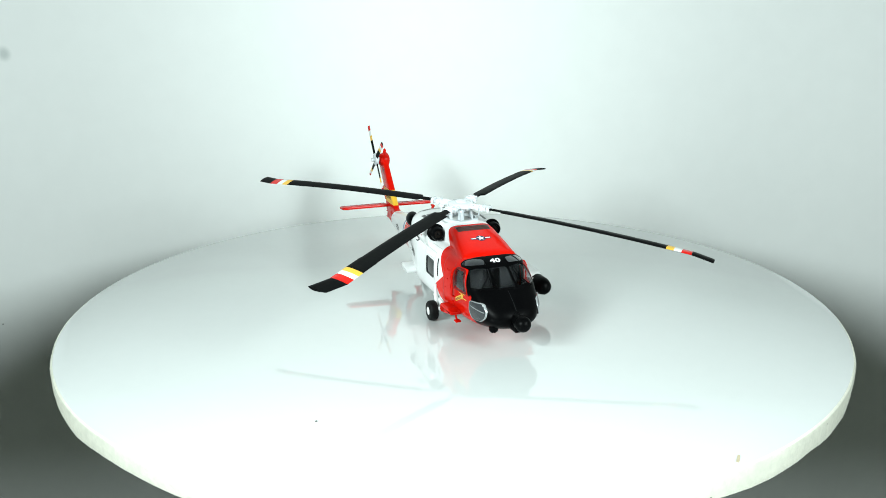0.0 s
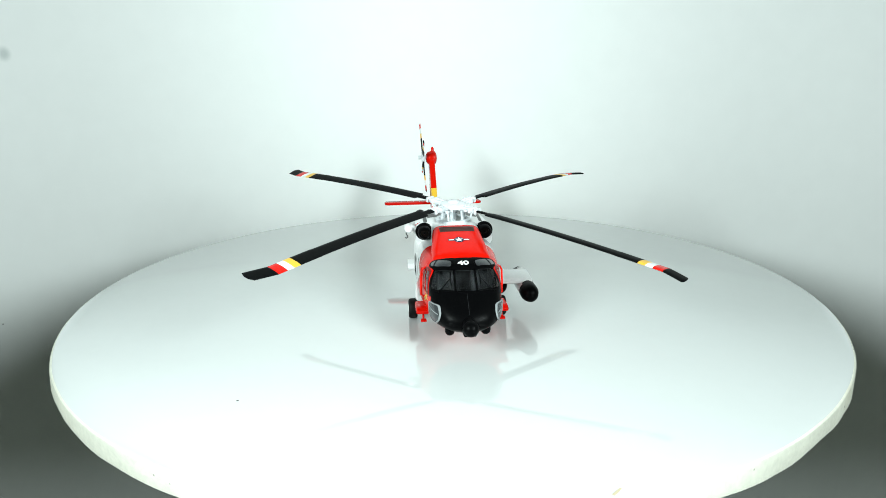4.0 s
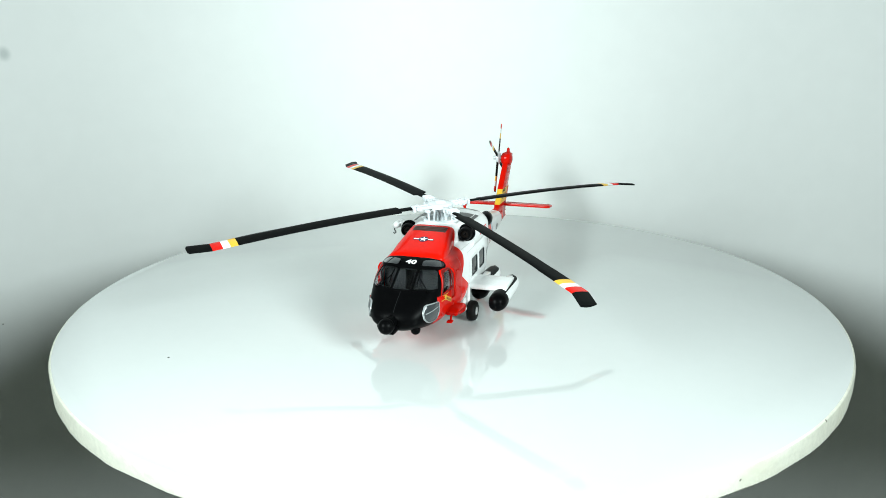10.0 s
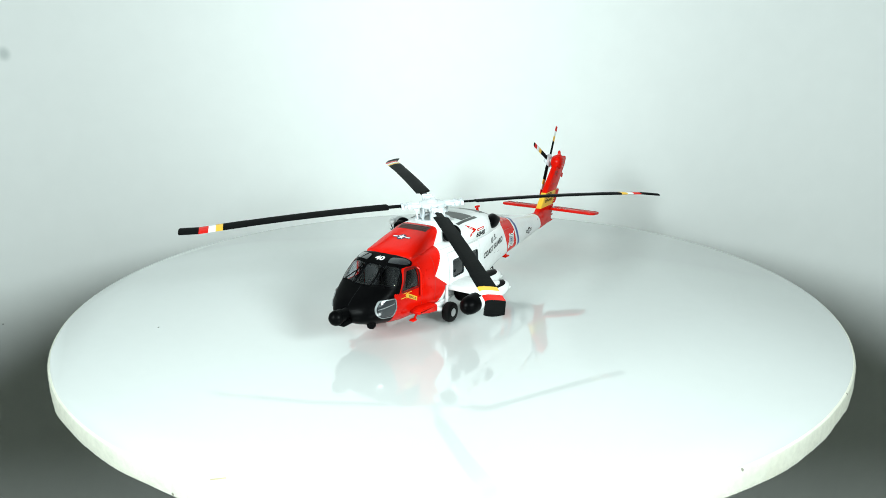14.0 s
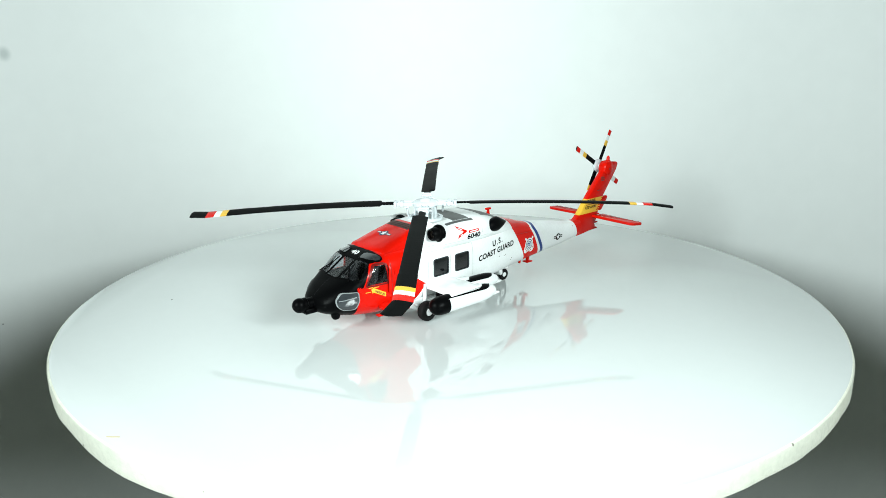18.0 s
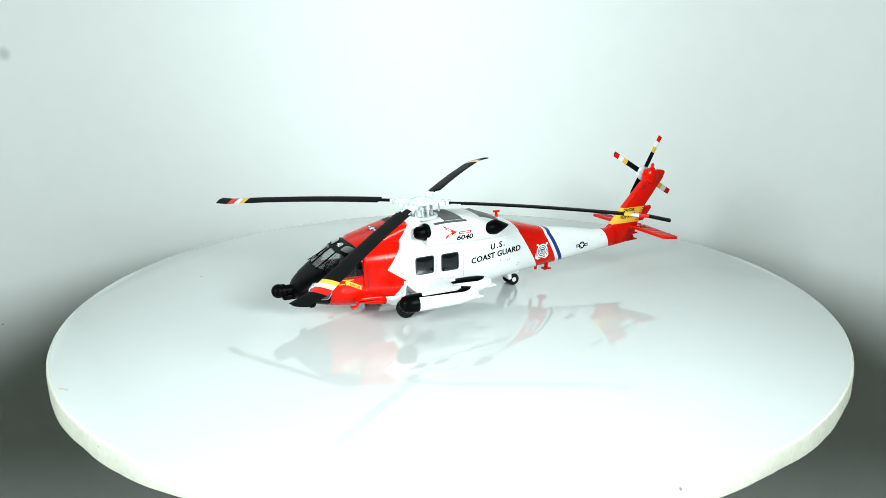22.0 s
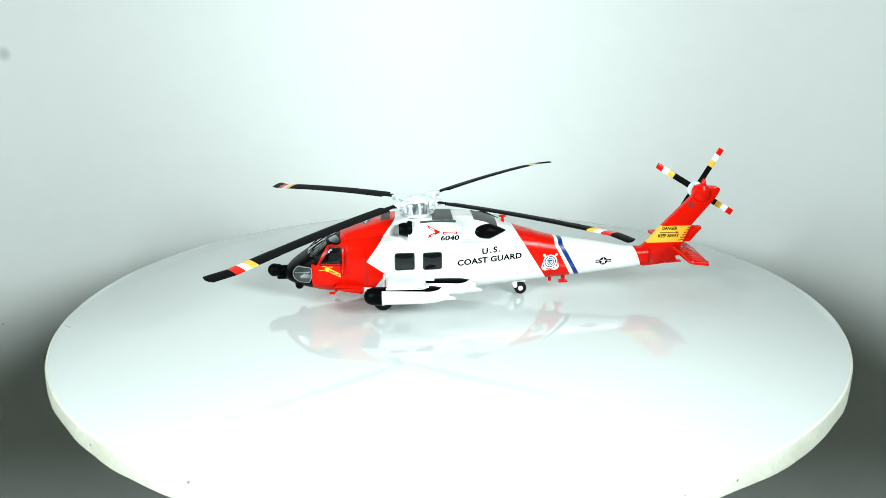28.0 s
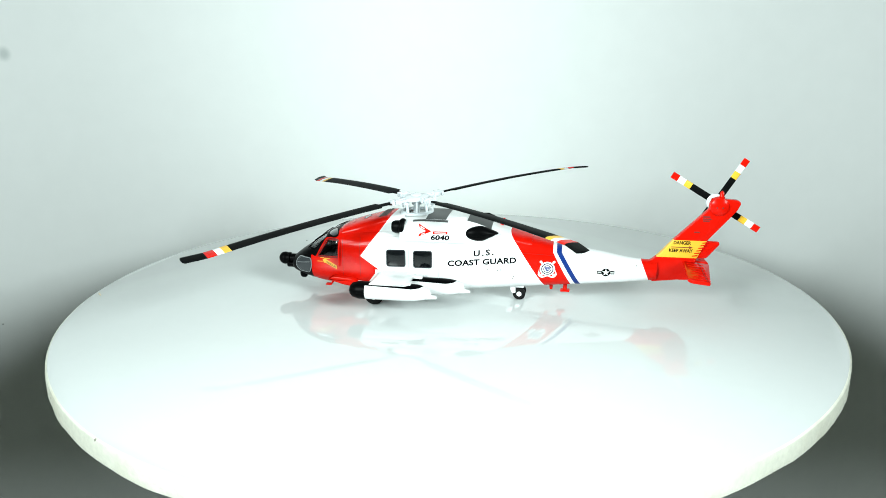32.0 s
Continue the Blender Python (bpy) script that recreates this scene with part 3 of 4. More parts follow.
def build_tail_rotor():
    hub = join(lathe([(3.4, -1.0), (3.9, -0.7), (3.9, 0.7), (3.2, 1.1)], "x", (0, 0, 0), 24), lathe([(1.2, -3.0), (1.4, 3.0)], "x", (0, 0, 0), 12))
    rotor = part("tail_rotor", hub, CLEAR, helicopter, "milky plastic tail rotor hub with four striped blades")
    rotor.matrix_basis = pose(-0.0052, 0.1372, 0.0490, 0, -3, 0)
    first = None
    for k in range(4):
        if first is None:
            bm = blade_mesh(2.2, 22.9, 3.0, None, [(12.9, 0), (16.2, 1), (19.6, 2), (30, 3)], 0.0, 0.8, 8, True)
            first = part("tail_blade", bm, [BLADE, YELLOW, WHITE, RED], rotor, "black tail rotor blade with yellow, white and red bands")
            ob = first
        else:
            ob = new("tail_blade", first.data)
            ob.parent = rotor
            ob["label"] = first["label"]
        # the blade's length turned into the plane of the fin
        ob.matrix_basis = Matrix(((0, 0, -1, 0), (1, 0, 0, 0), (0, 1, 0, 0), (0, 0, 0, 1))) @ pose(0, 0, 0, 0, 0, 59 + 90 * k)


build_tail_rotor()


# glazing
def pane(name, outline, place, frame_mat, glass, label, width=0.3, radius=0.7, lift=0.12):
    shape = rounded(outline, radius)
    ob = part(name, drape(flat(shape), place(lift), 1.0, 0.3), glass, helicopter, label)
    ob.visible_shadow = False
    part("frame", drape(ring_flat(rounded(grow(outline, width), radius + 0.4), rounded(grow(outline, -0.2), radius)), place(lift + 0.16), 1.0, 0.5), frame_mat, ob)
    return ob


def build_glazing():
    top = lambda lift: on_top(BODY, lift)
    pane("windshield_pane", PANE_MIDDLE, top, BLACK, GLASS, "dark tinted middle windshield pane in black frame")
    for s in (1, -1):
        flip = (lambda p: p) if s > 0 else mirrored
        pane("windshield_pane", flip(PANE_OUTER), top, BLACK, GLASS, "tinted outer windshield pane in black frame")
        pane("brow_window", flip(PANE_BROW), top, BLACK, HAZY, "clear glossy brow window above the windshield", 0.35, 1.2)
        side = lambda lift, s=s: on_side(s, lift)
        pane("door_window", PANE_SIDE, side, MAROON, GLASS, "tinted cockpit door window in dark red frame", 0.7, 1.4)
        chin = [(-58.6, 17.0), (-56.2, 19.9), (-49.6, 19.7), (-49.3, 15.6), (-50.9, 12.0), (-56.0, 12.4), (-58.4, 14.4)]
        ob = part("chin_window", drape(flat(rounded(chin, 1.0)), on_side(s, 0.55), 1.0, 0.3), GLOSSY, helicopter, "clear bulged chin window beside the nose")
        ob.visible_shadow = False
        part("frame", drape(ring_flat(rounded(grow(chin, 0.12), 1.2), rounded(grow(chin, -0.22), 1.0)), on_side(s, 0.75), 1.0, 0.5), RIM, ob)
        part("glazing_bar", drape(flat([(-57.6, 16.5), (-50.4, 17.5), (-50.4, 17.75), (-57.6, 16.75)]), on_side(s, 0.75), 1.0, 0.3), RIM, ob)
        # wiper on the outer pane
        p0, p1, p2 = [Vector((s * x, y, BODY.z_at(y, x) + h)) for x, y, h in ((11.2, -52.0, 0.7), (6.0, -47.6, 0.9), (5.6, -44.6, 0.7))]
        q = Vector((s * 5.9, -50.4, BODY.z_at(-50.4, 5.9) + 0.7))
        part("wiper", join(tube([p0, p1], 0.22, 6), tube([q, p1, p2], 0.25, 6)), BLACK, helicopter)
    # cockpit inside
    part("cockpit_floor", box(-12.6, 12.6, -54, -31.5, 12.5, 17.0, 0.6), CHARCOAL, helicopter, "black cockpit floor")
    part("instrument_panel", prism([(-53.5, 17), (-50.6, 22.4), (-48.6, 22.4), (-48.0, 17)], "x", -11.5, 11.5, 0.5), CHARCOAL, helicopter)
    part("rear_bulkhead", prism(section(-32, 0.93), "y", -32.2, -31.2), CHARCOAL, helicopter)
    part("overhead_console", box(-3.6, 3.6, -40.5, -32.4, 28.6, 30.2, 0.5), CHARCOAL, helicopter)
    for s in (1, -1):
        part("cockpit_seat", join(box(s * 7 - 3.6, s * 7 + 3.6, -43.5, -36.6, 17, 19.2, 0.7), prism([(-38.2, 19), (-36.4, 19), (-34.6, 29.0), (-36.2, 29.2)], "x", s * 7 - 3.4, s * 7 + 3.4, 0.6)), CHARCOAL, helicopter, "black pilot seat")


build_glazing()


# nose fittings
def build_nose():
    ball = bmesh.new()
    bmesh.ops.create_uvsphere(ball, u_segments=24, v_segments=16, radius=3.15, matrix=Matrix.Translation((-0.3, -69.0, 14.5)))
    turret = part("sensor_turret", join(ball, lathe([(2.9, -69.0), (2.9, -66.2), (2.3, -65.8), (2.4, -61.5)], "y", (-0.3, 0, 14.5), 24)), BLACK, helicopter, "black round sensor turret on the nose")
    part("turret_bracket", box(-2.9, 2.3, -67.6, -61.0, 10.4, 12.8, 0.7), BLACK, turret)
    for s in (1, -1):
        dome = lathe([(0.3, 7.3), (1.2, 7.5), (1.8, 8.2), (2.0, 9.2), (2.0, 12.5)], "z", (s * 7.2, -56.4, 0), 20)
        part("antenna_dome", dome, BLACK, helicopter, "small black dome under the nose")
        # door handle rail
        part("grab_rail", tube([(s * 15.0, -34.4, 29.0), (s * 16.2, -34.4, 28.6), (s * 17.0, -34.5, 27.0), (s * 17.2, -34.7, 22), (s * 17.2, -34.8, 17.2), (s * 16.0, -34.9, 16.4)], 0.42, 8), RED, helicopter, "red bent grab rail")
    # seam along the nose
    part("nose_seam", drape(flat([(-0.07, -62.0), (0.07, -62.0), (0.07, -53.4), (-0.07, -53.4)]), on_top(BODY, 0.04), 1.0, 0.0), CHARCOAL, helicopter)


build_nose()


# wheels, struts, tanks
def wheel(x, y, z, r, w):
    tyre = part("wheel", lathe([(r * 0.3, -w / 2 + 0.1), (r * 0.5, -w / 2 - 0.05), (r * 0.84, -w / 2), (r * 0.95, -w * 0.40), (r, -w * 0.2), (r, w * 0.2), (r * 0.95, w * 0.40), (r * 0.84, w / 2), (r * 0.5, w / 2 + 0.05), (r * 0.3, w / 2 - 0.1)], "x", (x, y, z), 36), RUBBER, helicopter, "black rubber wheel with white hub")
    part("rim", lathe([(0.3, -w / 2 - 0.25), (r * 0.34, -w / 2 - 0.2), (r * 0.42, -w / 2 + 0.05), (r * 0.42, w / 2 - 0.05), (r * 0.34, w / 2 + 0.2), (0.3, w / 2 + 0.25)], "x", (x, y, z), 24), WHITE, tyre, "white wheel hub")


def build_gear():
    for s in (1, -1):
        wheel(s * 20.0, -16.8, 4.5, 4.5, 3.8)
        x0, x1 = (14.2, 19.6) if s > 0 else (-19.6, -14.2)
        leg = part("landing_gear_leg", prism(rounded([(-40.0, 10.6), (-37, 12.4), (-27.5, 11.8), (-25.4, 10.4), (-25.8, 7.4), (-33.0, 8.6)], 1.2, 3), "x", x0, x1, 0.8), RED, helicopter, "orange-red landing gear fairing")
        part("axle", join(tube([(s * 17, -27, 9.0), (s * 17.4, -17.2, 5.0)], 1.1, 10), tube([(s * 16.6, -16.8, 4.6), (s * 19.4, -16.8, 4.6)], 0.9, 10)), WHITE, leg)
        part("drag_plate", prism([(-26.0, 10.2), (-20.0, 9.6), (-15.4, 10.2), (-9.5, 9.8), (-9.5, 8.9), (-14.6, 8.6), (-16.2, 4.4), (-18.7, 4.0), (-26.0, 7.6)], "x", s * 16.6 - 0.5, s * 16.6 + 0.5, 0.2), WHITE, leg)
        part("shock_strut", tube([(s * 17.6, -16.6, 5.0), (s * 17.9, -16.2, 10.0), (s * 18.0, -16.0, 16.4)], [0.9, 0.9, 0.6], 10), WHITE, leg)
        part("foot_step", join(tube([(s * 16.6, -36.8, 10.6), (s * 16.6, -39.2, 7.8)], 0.45, 8), box(s * 16.6 - 1.2, s * 16.6 + 1.2, -41.6, -38.8, 7.3, 8.0, 0.25)), RED, leg)
    for s in (1, -1):
        wheel(s * 2.5, 50.2, 3.0, 3.0, 2.0)
    strut = part("tail_strut", join(tube([(-2.4, 50.2, 3.0), (2.4, 50.2, 3.0)], 0.7, 10), tube([(0, 50.2, 3.1), (0, 49.4, 9.4)], 1.2, 10), box(-4.0, 4.0, 46.9, 52.6, 6.3, 8.0, 0.5), prism([(45.8, 7.4), (48.4, 7.2), (48.6, 3.6), (47.0, 3.2), (46.0, 5.0)], "x", -3.9, 3.9, 0.4), tube([(0, 47.8, 6.6), (0, 44.6, 7.6)], 0.8, 8)), WHITE, helicopter, "white tail wheel strut")


build_gear()


def tank(x, z, y0, y1, r):
    body = part("fuel_tank", lathe([(0.4, y0 + 8), (r, y0 + 8), (r, y1 - 12), (r * 0.93, y1 - 7), (r * 0.74, y1 - 3.0), (r * 0.45, y1 - 0.6), (0.1, y1)], "y", (x, 0, z), 36), WHITE, helicopter, "white external fuel tank with black nose")
    part("tank_nose", lathe([(0.2, y0), (r * 0.5, y0 + 0.5), (r * 0.84, y0 + 1.8), (r * 0.99, y0 + 4.0), (r * 1.03, y0 + 5.0), (r * 1.03, y0 + 8.05), (0.3, y0 + 8.1)], "y", (x, 0, z), 36), BLACK, body, "matt black tank nose")
    # black strip along the top
    bm = bmesh.new()
    ys = [y0 + 7.5 + (y1 - y0 - 11) * k / 16 for k in range(17)]
    rows = []
    for k, y in enumerate(ys):
        rr = r * float(np.interp(y, [y1 - 12, y1 - 7, y1 - 3, y1 - 0.6], [1.035, 0.985, 0.81, 0.54]))
        half = radians(40 + 0.9 * k) * (1 if k < 13 else math.sqrt(max(1 - ((k - 12) / 4) ** 2, 0.0)) + 0.02)
        rows.append([bm.verts.new((x + rr * math.sin(half * u), y, z + rr * math.cos(half * u))) for u in (-1, -0.6, -0.2, 0.2, 0.6, 1)])
    for a, b in zip(rows, rows[1:]):
        for k in range(5):
            bm.faces.new((a[k], a[k + 1], b[k + 1], b[k]))
    part("top_strip", bm, BLACK, body, "black strip along the tank")
    part("tank_tail", prism(rounded([(y1 - 5, z + 0.6), (y1 + 2.6, z - 1.4), (y1 + 2.6, z - 2.2), (y1 - 5, z - 2.8)], 0.4, 3), "x", x - 1.2, x + 1.2, 0.4), WHITE, body)
    return body


def build_stores():
    tank(32.3, 11.0, -25.0, 13.2, 4.0)
    tank(20.6, 10.6, -11.0, 26.6, 3.9)
    wing = part("stub_wing", prism(rounded([(-15.8, 14.4), (-13.8, 15.7), (-6, 16.2), (0, 16.0), (3.6, 15.0), (0, 13.6), (-12, 12.7)], 1.5, 3), "x", 15.5, 34.6, 0.45), WHITE, helicopter, "white stub wing carrying the tanks")
    for x, y in ((32.3, -3.0), (21.0, 0.0)):
        part("pylon", box(x - 1.4, x + 1.4, y - 7, y + 7, 14.2, 15.6, 0.3), WHITE, wing)
    other = part("stub_wing", prism(rounded([(20, 11.2), (22, 13.8), (29, 14.2), (31, 12.8), (28, 10.6)], 0.8, 3), "x", -20.6, -13.6, 0.6), WHITE, helicopter, "short white stub without tank")
    hoist = part("rescue_hoist", join(lathe([(0.3, -4.4), (1.0, -4.1), (1.5, -3.3), (1.7, -2.2), (1.6, 3.0), (1.1, 5.2), (0.3, 6.2)], "y", (-20.9, 0, 37.5), 24), prism([(-21.2, 38.4), (-19.2, 38.8), (-15.0, 36.6), (-15.0, 34.0), (-18.6, 35.8)], "y", -1.6, 3.4, 0.6)), WHITE, helicopter, "white rescue hoist beside the engine")
    part("hook", tube([(-21.8, -2.6, 36.0), (-21.8, -2.6, 35.2), (-21.2, -2.6, 34.5), (-21.2, -2.6, 33.8), (-21.8, -2.6, 33.4), (-22.4, -2.6, 33.9)], 0.32, 8), GREY, hoist)


build_stores()


def build_engines():
    for s in (1, -1):
        intake = part("engine_intake", lathe([(1.7, -7.2), (1.9, -8.5), (2.3, -8.8), (2.7, -8.3), (2.95, -7.3), (3.0, -6.0), (3.05, -5.2), (3.5, -4.9), (3.95, -4.5), (4.05, -3.9), (3.9, -3.2), (3.5, -2.6)], "y", (s * 13.7, 0, 36.7), 36), BLACK, helicopter, "black round engine intake with wide lip")
        part("intake_face", lathe([(0.3, -7.4), (1.75, -7.4), (1.75, -7.2)], "y", (s * 13.7, 0, 36.7), 24), BRONZE, intake)
        part("spinner", lathe([(0.1, -8.0), (0.5, -7.8), (0.8, -7.1)], "y", (s * 13.7, 0, 36.7), 16), BLACK, intake)
        bm = bmesh.new()
        bmesh.ops.create_uvsphere(bm, u_segments=28, v_segments=18, radius=1, matrix=Matrix.Rotation(radians(90), 4, "X"))
        for v in bm.verts:
            t = v.co.y
            w = 1.0 if t < 0 else (1 - 0.72 * t)
            v.co = (s * (13.4 - 1.6 * t) + v.co.x * 3.2, 33.4 + t * 7.6, 34.9 + v.co.z * 3.6 * w)
        part("exhaust", bm, BLACK, helicopter, "black tapered engine exhaust")
        # dark deck panels and pale square between them
    def deck(x0, x1, y0, y1, mat, name="deck_panel"):
        part(name, drape(flat([(x0, y0), (x1, y0), (x1, y1), (x0, y1)]), on_top(COWL, 0.12), 1.5, 0.25), mat, helicopter)
    deck(-11.5, 11.5, 6.8, 16.4, GREY)
    deck(-13.6, -12.0, 1.0, 17.6, GREY)
    deck(12.0, 13.6, 1.0, 17.6, GREY)
    deck(-7.5, 7.5, 17.2, 25.6, WHITE)
    deck(-10.0, 10.0, 26.2, 37.4, GREY)
    deck(-8.6, 8.6, -3.2, 6.0, PALE)
    # grille at the fairing's upper edge
    grille = part("grille", drape(flat([(-7.6, -17.2), (7.6, -17.2), (7.8, -12.8), (-7.8, -12.8)]), on_top(DOGHOUSE, 0.1), 1.2, 0.2), GRILLE, helicopter, "dark brown air grille")
    for k in range(3):
        y = -16.4 + 1.3 * k
        part("slat", drape(flat([(-7.0, y), (7.0, y), (7.0, y + 0.5), (-7.0, y + 0.5)]), on_top(DOGHOUSE, 0.3), 1.2, 0.12), GRILLE, grille)
    post = part("spine_antenna", tube([(0, 41.2, 34.5), (0, 41.2, 38.6)], [1.1, 0.6], 12), RED, helicopter, "red antenna post on the spine")
    part("cap", box(-0.7, 0.7, 39.6, 42.8, 38.4, 39.4, 0.25), RED, post)
    t_ant = part("belly_antenna", tube([(0, 71.8, 9.0), (0, 71.8, 5.4)], 1.0, 10), RED, helicopter, "red antenna under the tail boom")
    part("foot", box(-1.8, 1.8, 69.6, 74.0, 4.7, 5.5, 0.25), RED, t_ant)
    part("belly_antenna", tube([(0, 65.2, 9.0), (0, 65.2, 5.4)], [1.1, 0.7], 10), RED, helicopter)


build_engines()


# cabin doors and windows
def bulged(sign, a, b, low, high, depth):
    """Lays a pane on the side with a slight outward bulge."""
    def place(y, z, d):
        u, w = (2 * y - a - b) / (b - a), (2 * z - low - high) / (high - low)
        return Vector((sign * (side_x(y, z) + 0.12 + d + depth * max(1 - u * u, 0) * max(1 - w * w, 0)), y, z))
    return place


def build_cabin():
    for s in (1, -1):
        for a, b in ((-11.1, -1.7), (1.8, 10.9)) if s > 0 else ((-13.8, -3.2),):
            box_ = [(a, 18.2), (b, 18.4), (b, 26.8), (a, 26.6)]
            win = part("cabin_window", drape(flat(rounded(box_, 1.3)), bulged(s, a, b, 18.2, 26.7, 0.22), 0.7, 0.3), DARK_GLASS, helicopter, "smoked black cabin window with rounded corners", 60)
            part("gasket", drape(ring_flat(rounded(grow(box_, -0.1), 1.3), rounded(grow(box_, -0.75), 1.0)), on_side(s, 0.50), 1.0, 0.4), GLOSSY, win)
            part("frame", drape(ring_flat(rounded(grow(box_, 0.7), 1.7), rounded(grow(box_, -0.15), 1.3)), on_side(s, 0.34), 1.5, 0.4), WHITE, win)
        if s < 0:
            part("door_slot", drape(flat(rounded([(-18.4, 20.4), (-17.3, 20.6), (-17.0, 28.4), (-18.0, 28.6)], 0.4, 3)), on_side(s, 0.08), 1.2, 0.2), INK, helicopter, "black vertical slot beside the cabin window")
        # thin door joints
        for y0, z0, y1, z1 in ((-0.4, 14.2, -0.4, 30.0), (13.6, 14.4, 13.6, 30.0), (-13.6, 14.2, -13.6, 30.0), (-13.6, 30.0, 13.6, 30.0), (-33.0, 9.0, -33.0, 30.6), (-24.2, 12.0, -24.2, 31.0), (-47.0, 20.6, -34.0, 20.6)):
            w = 0.14
            q = [(y0 - w, z0), (y0 + w, z0), (y1 + w, z1), (y1 - w, z1)] if y0 == y1 else [(y0, z0 - w), (y1, z1 - w), (y1, z1 + w), (y0, z0 + w)]
            mat = PALE if y0 > -20 else SEAM_RED
            part("door_joint", drape(flat(q), on_side(s, 0.05), 1.2), mat, helicopter)


build_cabin()


def build_fittings():
    for s in (1, -1):
        for y, z, w, h in ((-31.2, 24.6, 0.5, 0.9), (-31.2, 20.0, 0.5, 0.9), (-28.4, 22.4, 0.8, 0.35), (-29.4, 26.6, 0.35, 0.35), (-27.6, 26.6, 0.35, 0.35), (-26.6, 18.4, 0.3, 0.3), (-33.8, 20.6, 0.9, 0.35), (-33.4, 14.0, 0.6, 0.3), (-45.2, 12.4, 0.4, 0.3)):
            part("latch", drape(flat(rounded([(y - w, z - h), (y + w, z - h), (y + w, z + h), (y - w, z + h)], 0.2, 2)), on_side(s, 0.2), 1.5, 0.25), RED, helicopter)
        for y0, z0, y1, z1 in ((20.4, 33.6, 20.4, 39.6), (-3.6, 33.0, -3.6, 38.8), (-16.0, 32.0, 25.0, 32.0)):
            w = 0.09
            q = [(y0 - w, z0), (y0 + w, z0), (y1 + w, z1), (y1 - w, z1)] if y0 == y1 else [(y0, z0 - w), (y1, z1 - w), (y1, z1 + w), (y0, z0 + w)]
            part("panel_seam", drape(flat(q), on_side(s, 0.05), 1.2), PALE, helicopter)
        # thin duller red line across the upper part of the red band
        part("band_line", drape(flat([(51.6, 25.1), (66.0, 24.0), (66.0, 24.2), (51.6, 25.3)]), on_side(s, 0.05), 1.2), SEAM_RED, helicopter)
        for y, z in ((40.6, 17.0), (42.0, 17.3), (47.5, 13.0), (48.1, 14.0), (36.0, 17.8), (104.0, 20.0)):
            part("rivet", drape(flat(circle2(y, z, 0.28, 8)), on_side(s, 0.06), 1.2, 0.1), GREY, helicopter)


build_fittings()


# lettering and emblems
def side_text(text, y, z, size, width, sign, mat, spacing=1.0, shear=0.0, rise=0.0):
    bm = letters(text, size, width, spacing, shear)
    for v in bm.verts:
        x = v.co.x
        v.co = (y + x if sign > 0 else y + width - x, z + v.co.y + rise * (x if sign > 0 else width - x), 0)
    return part("lettering", drape(bm, on_side(sign, 0.10), 2.0), mat, helicopter)


def fin_text(text, y, z, size, width, sign, mat, rise=0.0):
    bm = letters(text, size, width)
    for v in bm.verts:
        x = v.co.x
        yy = y + x if sign > 0 else y + width - x
        v.co = (0.2 + sign * 1.76, yy, z + v.co.y + rise * (yy - y))
    return part("lettering", bm, mat, helicopter)


def decal(outline, sign, mat, lift=0.08, name="emblem_piece"):
    return part(name, drape(flat(outline), on_side(sign, lift), 1.2), mat, helicopter)


def insignia(sign, y, z, r):
    piece = part("star_insignia", drape(flat(circle2(y, z, r)), on_side(sign, 0.07), 1.0), INK, helicopter, "dark roundel with white star and side bars")
    for d in (1, -1):
        a, b = y + d * r * 0.95, y + d * r * 2.0
        bar = [(min(a, b), z - r * 0.42), (max(a, b), z - r * 0.42), (max(a, b), z + r * 0.42), (min(a, b), z + r * 0.42)]
        part("bar", drape(flat(bar), on_side(sign, 0.08), 1.0), INK, piece)
        c, e = y + d * r * 1.05, y + d * r * 1.86
        part("stripe", drape(flat([(min(c, e), z - r * 0.2), (max(c, e), z - r * 0.2), (max(c, e), z + r * 0.2), (min(c, e), z + r * 0.2)]), on_side(sign, 0.14), 1.0), PALE, piece)
    part("star", drape(flat(star2(y, z, r * 0.9)), on_side(sign, 0.14), 1.0), WHITE, piece)


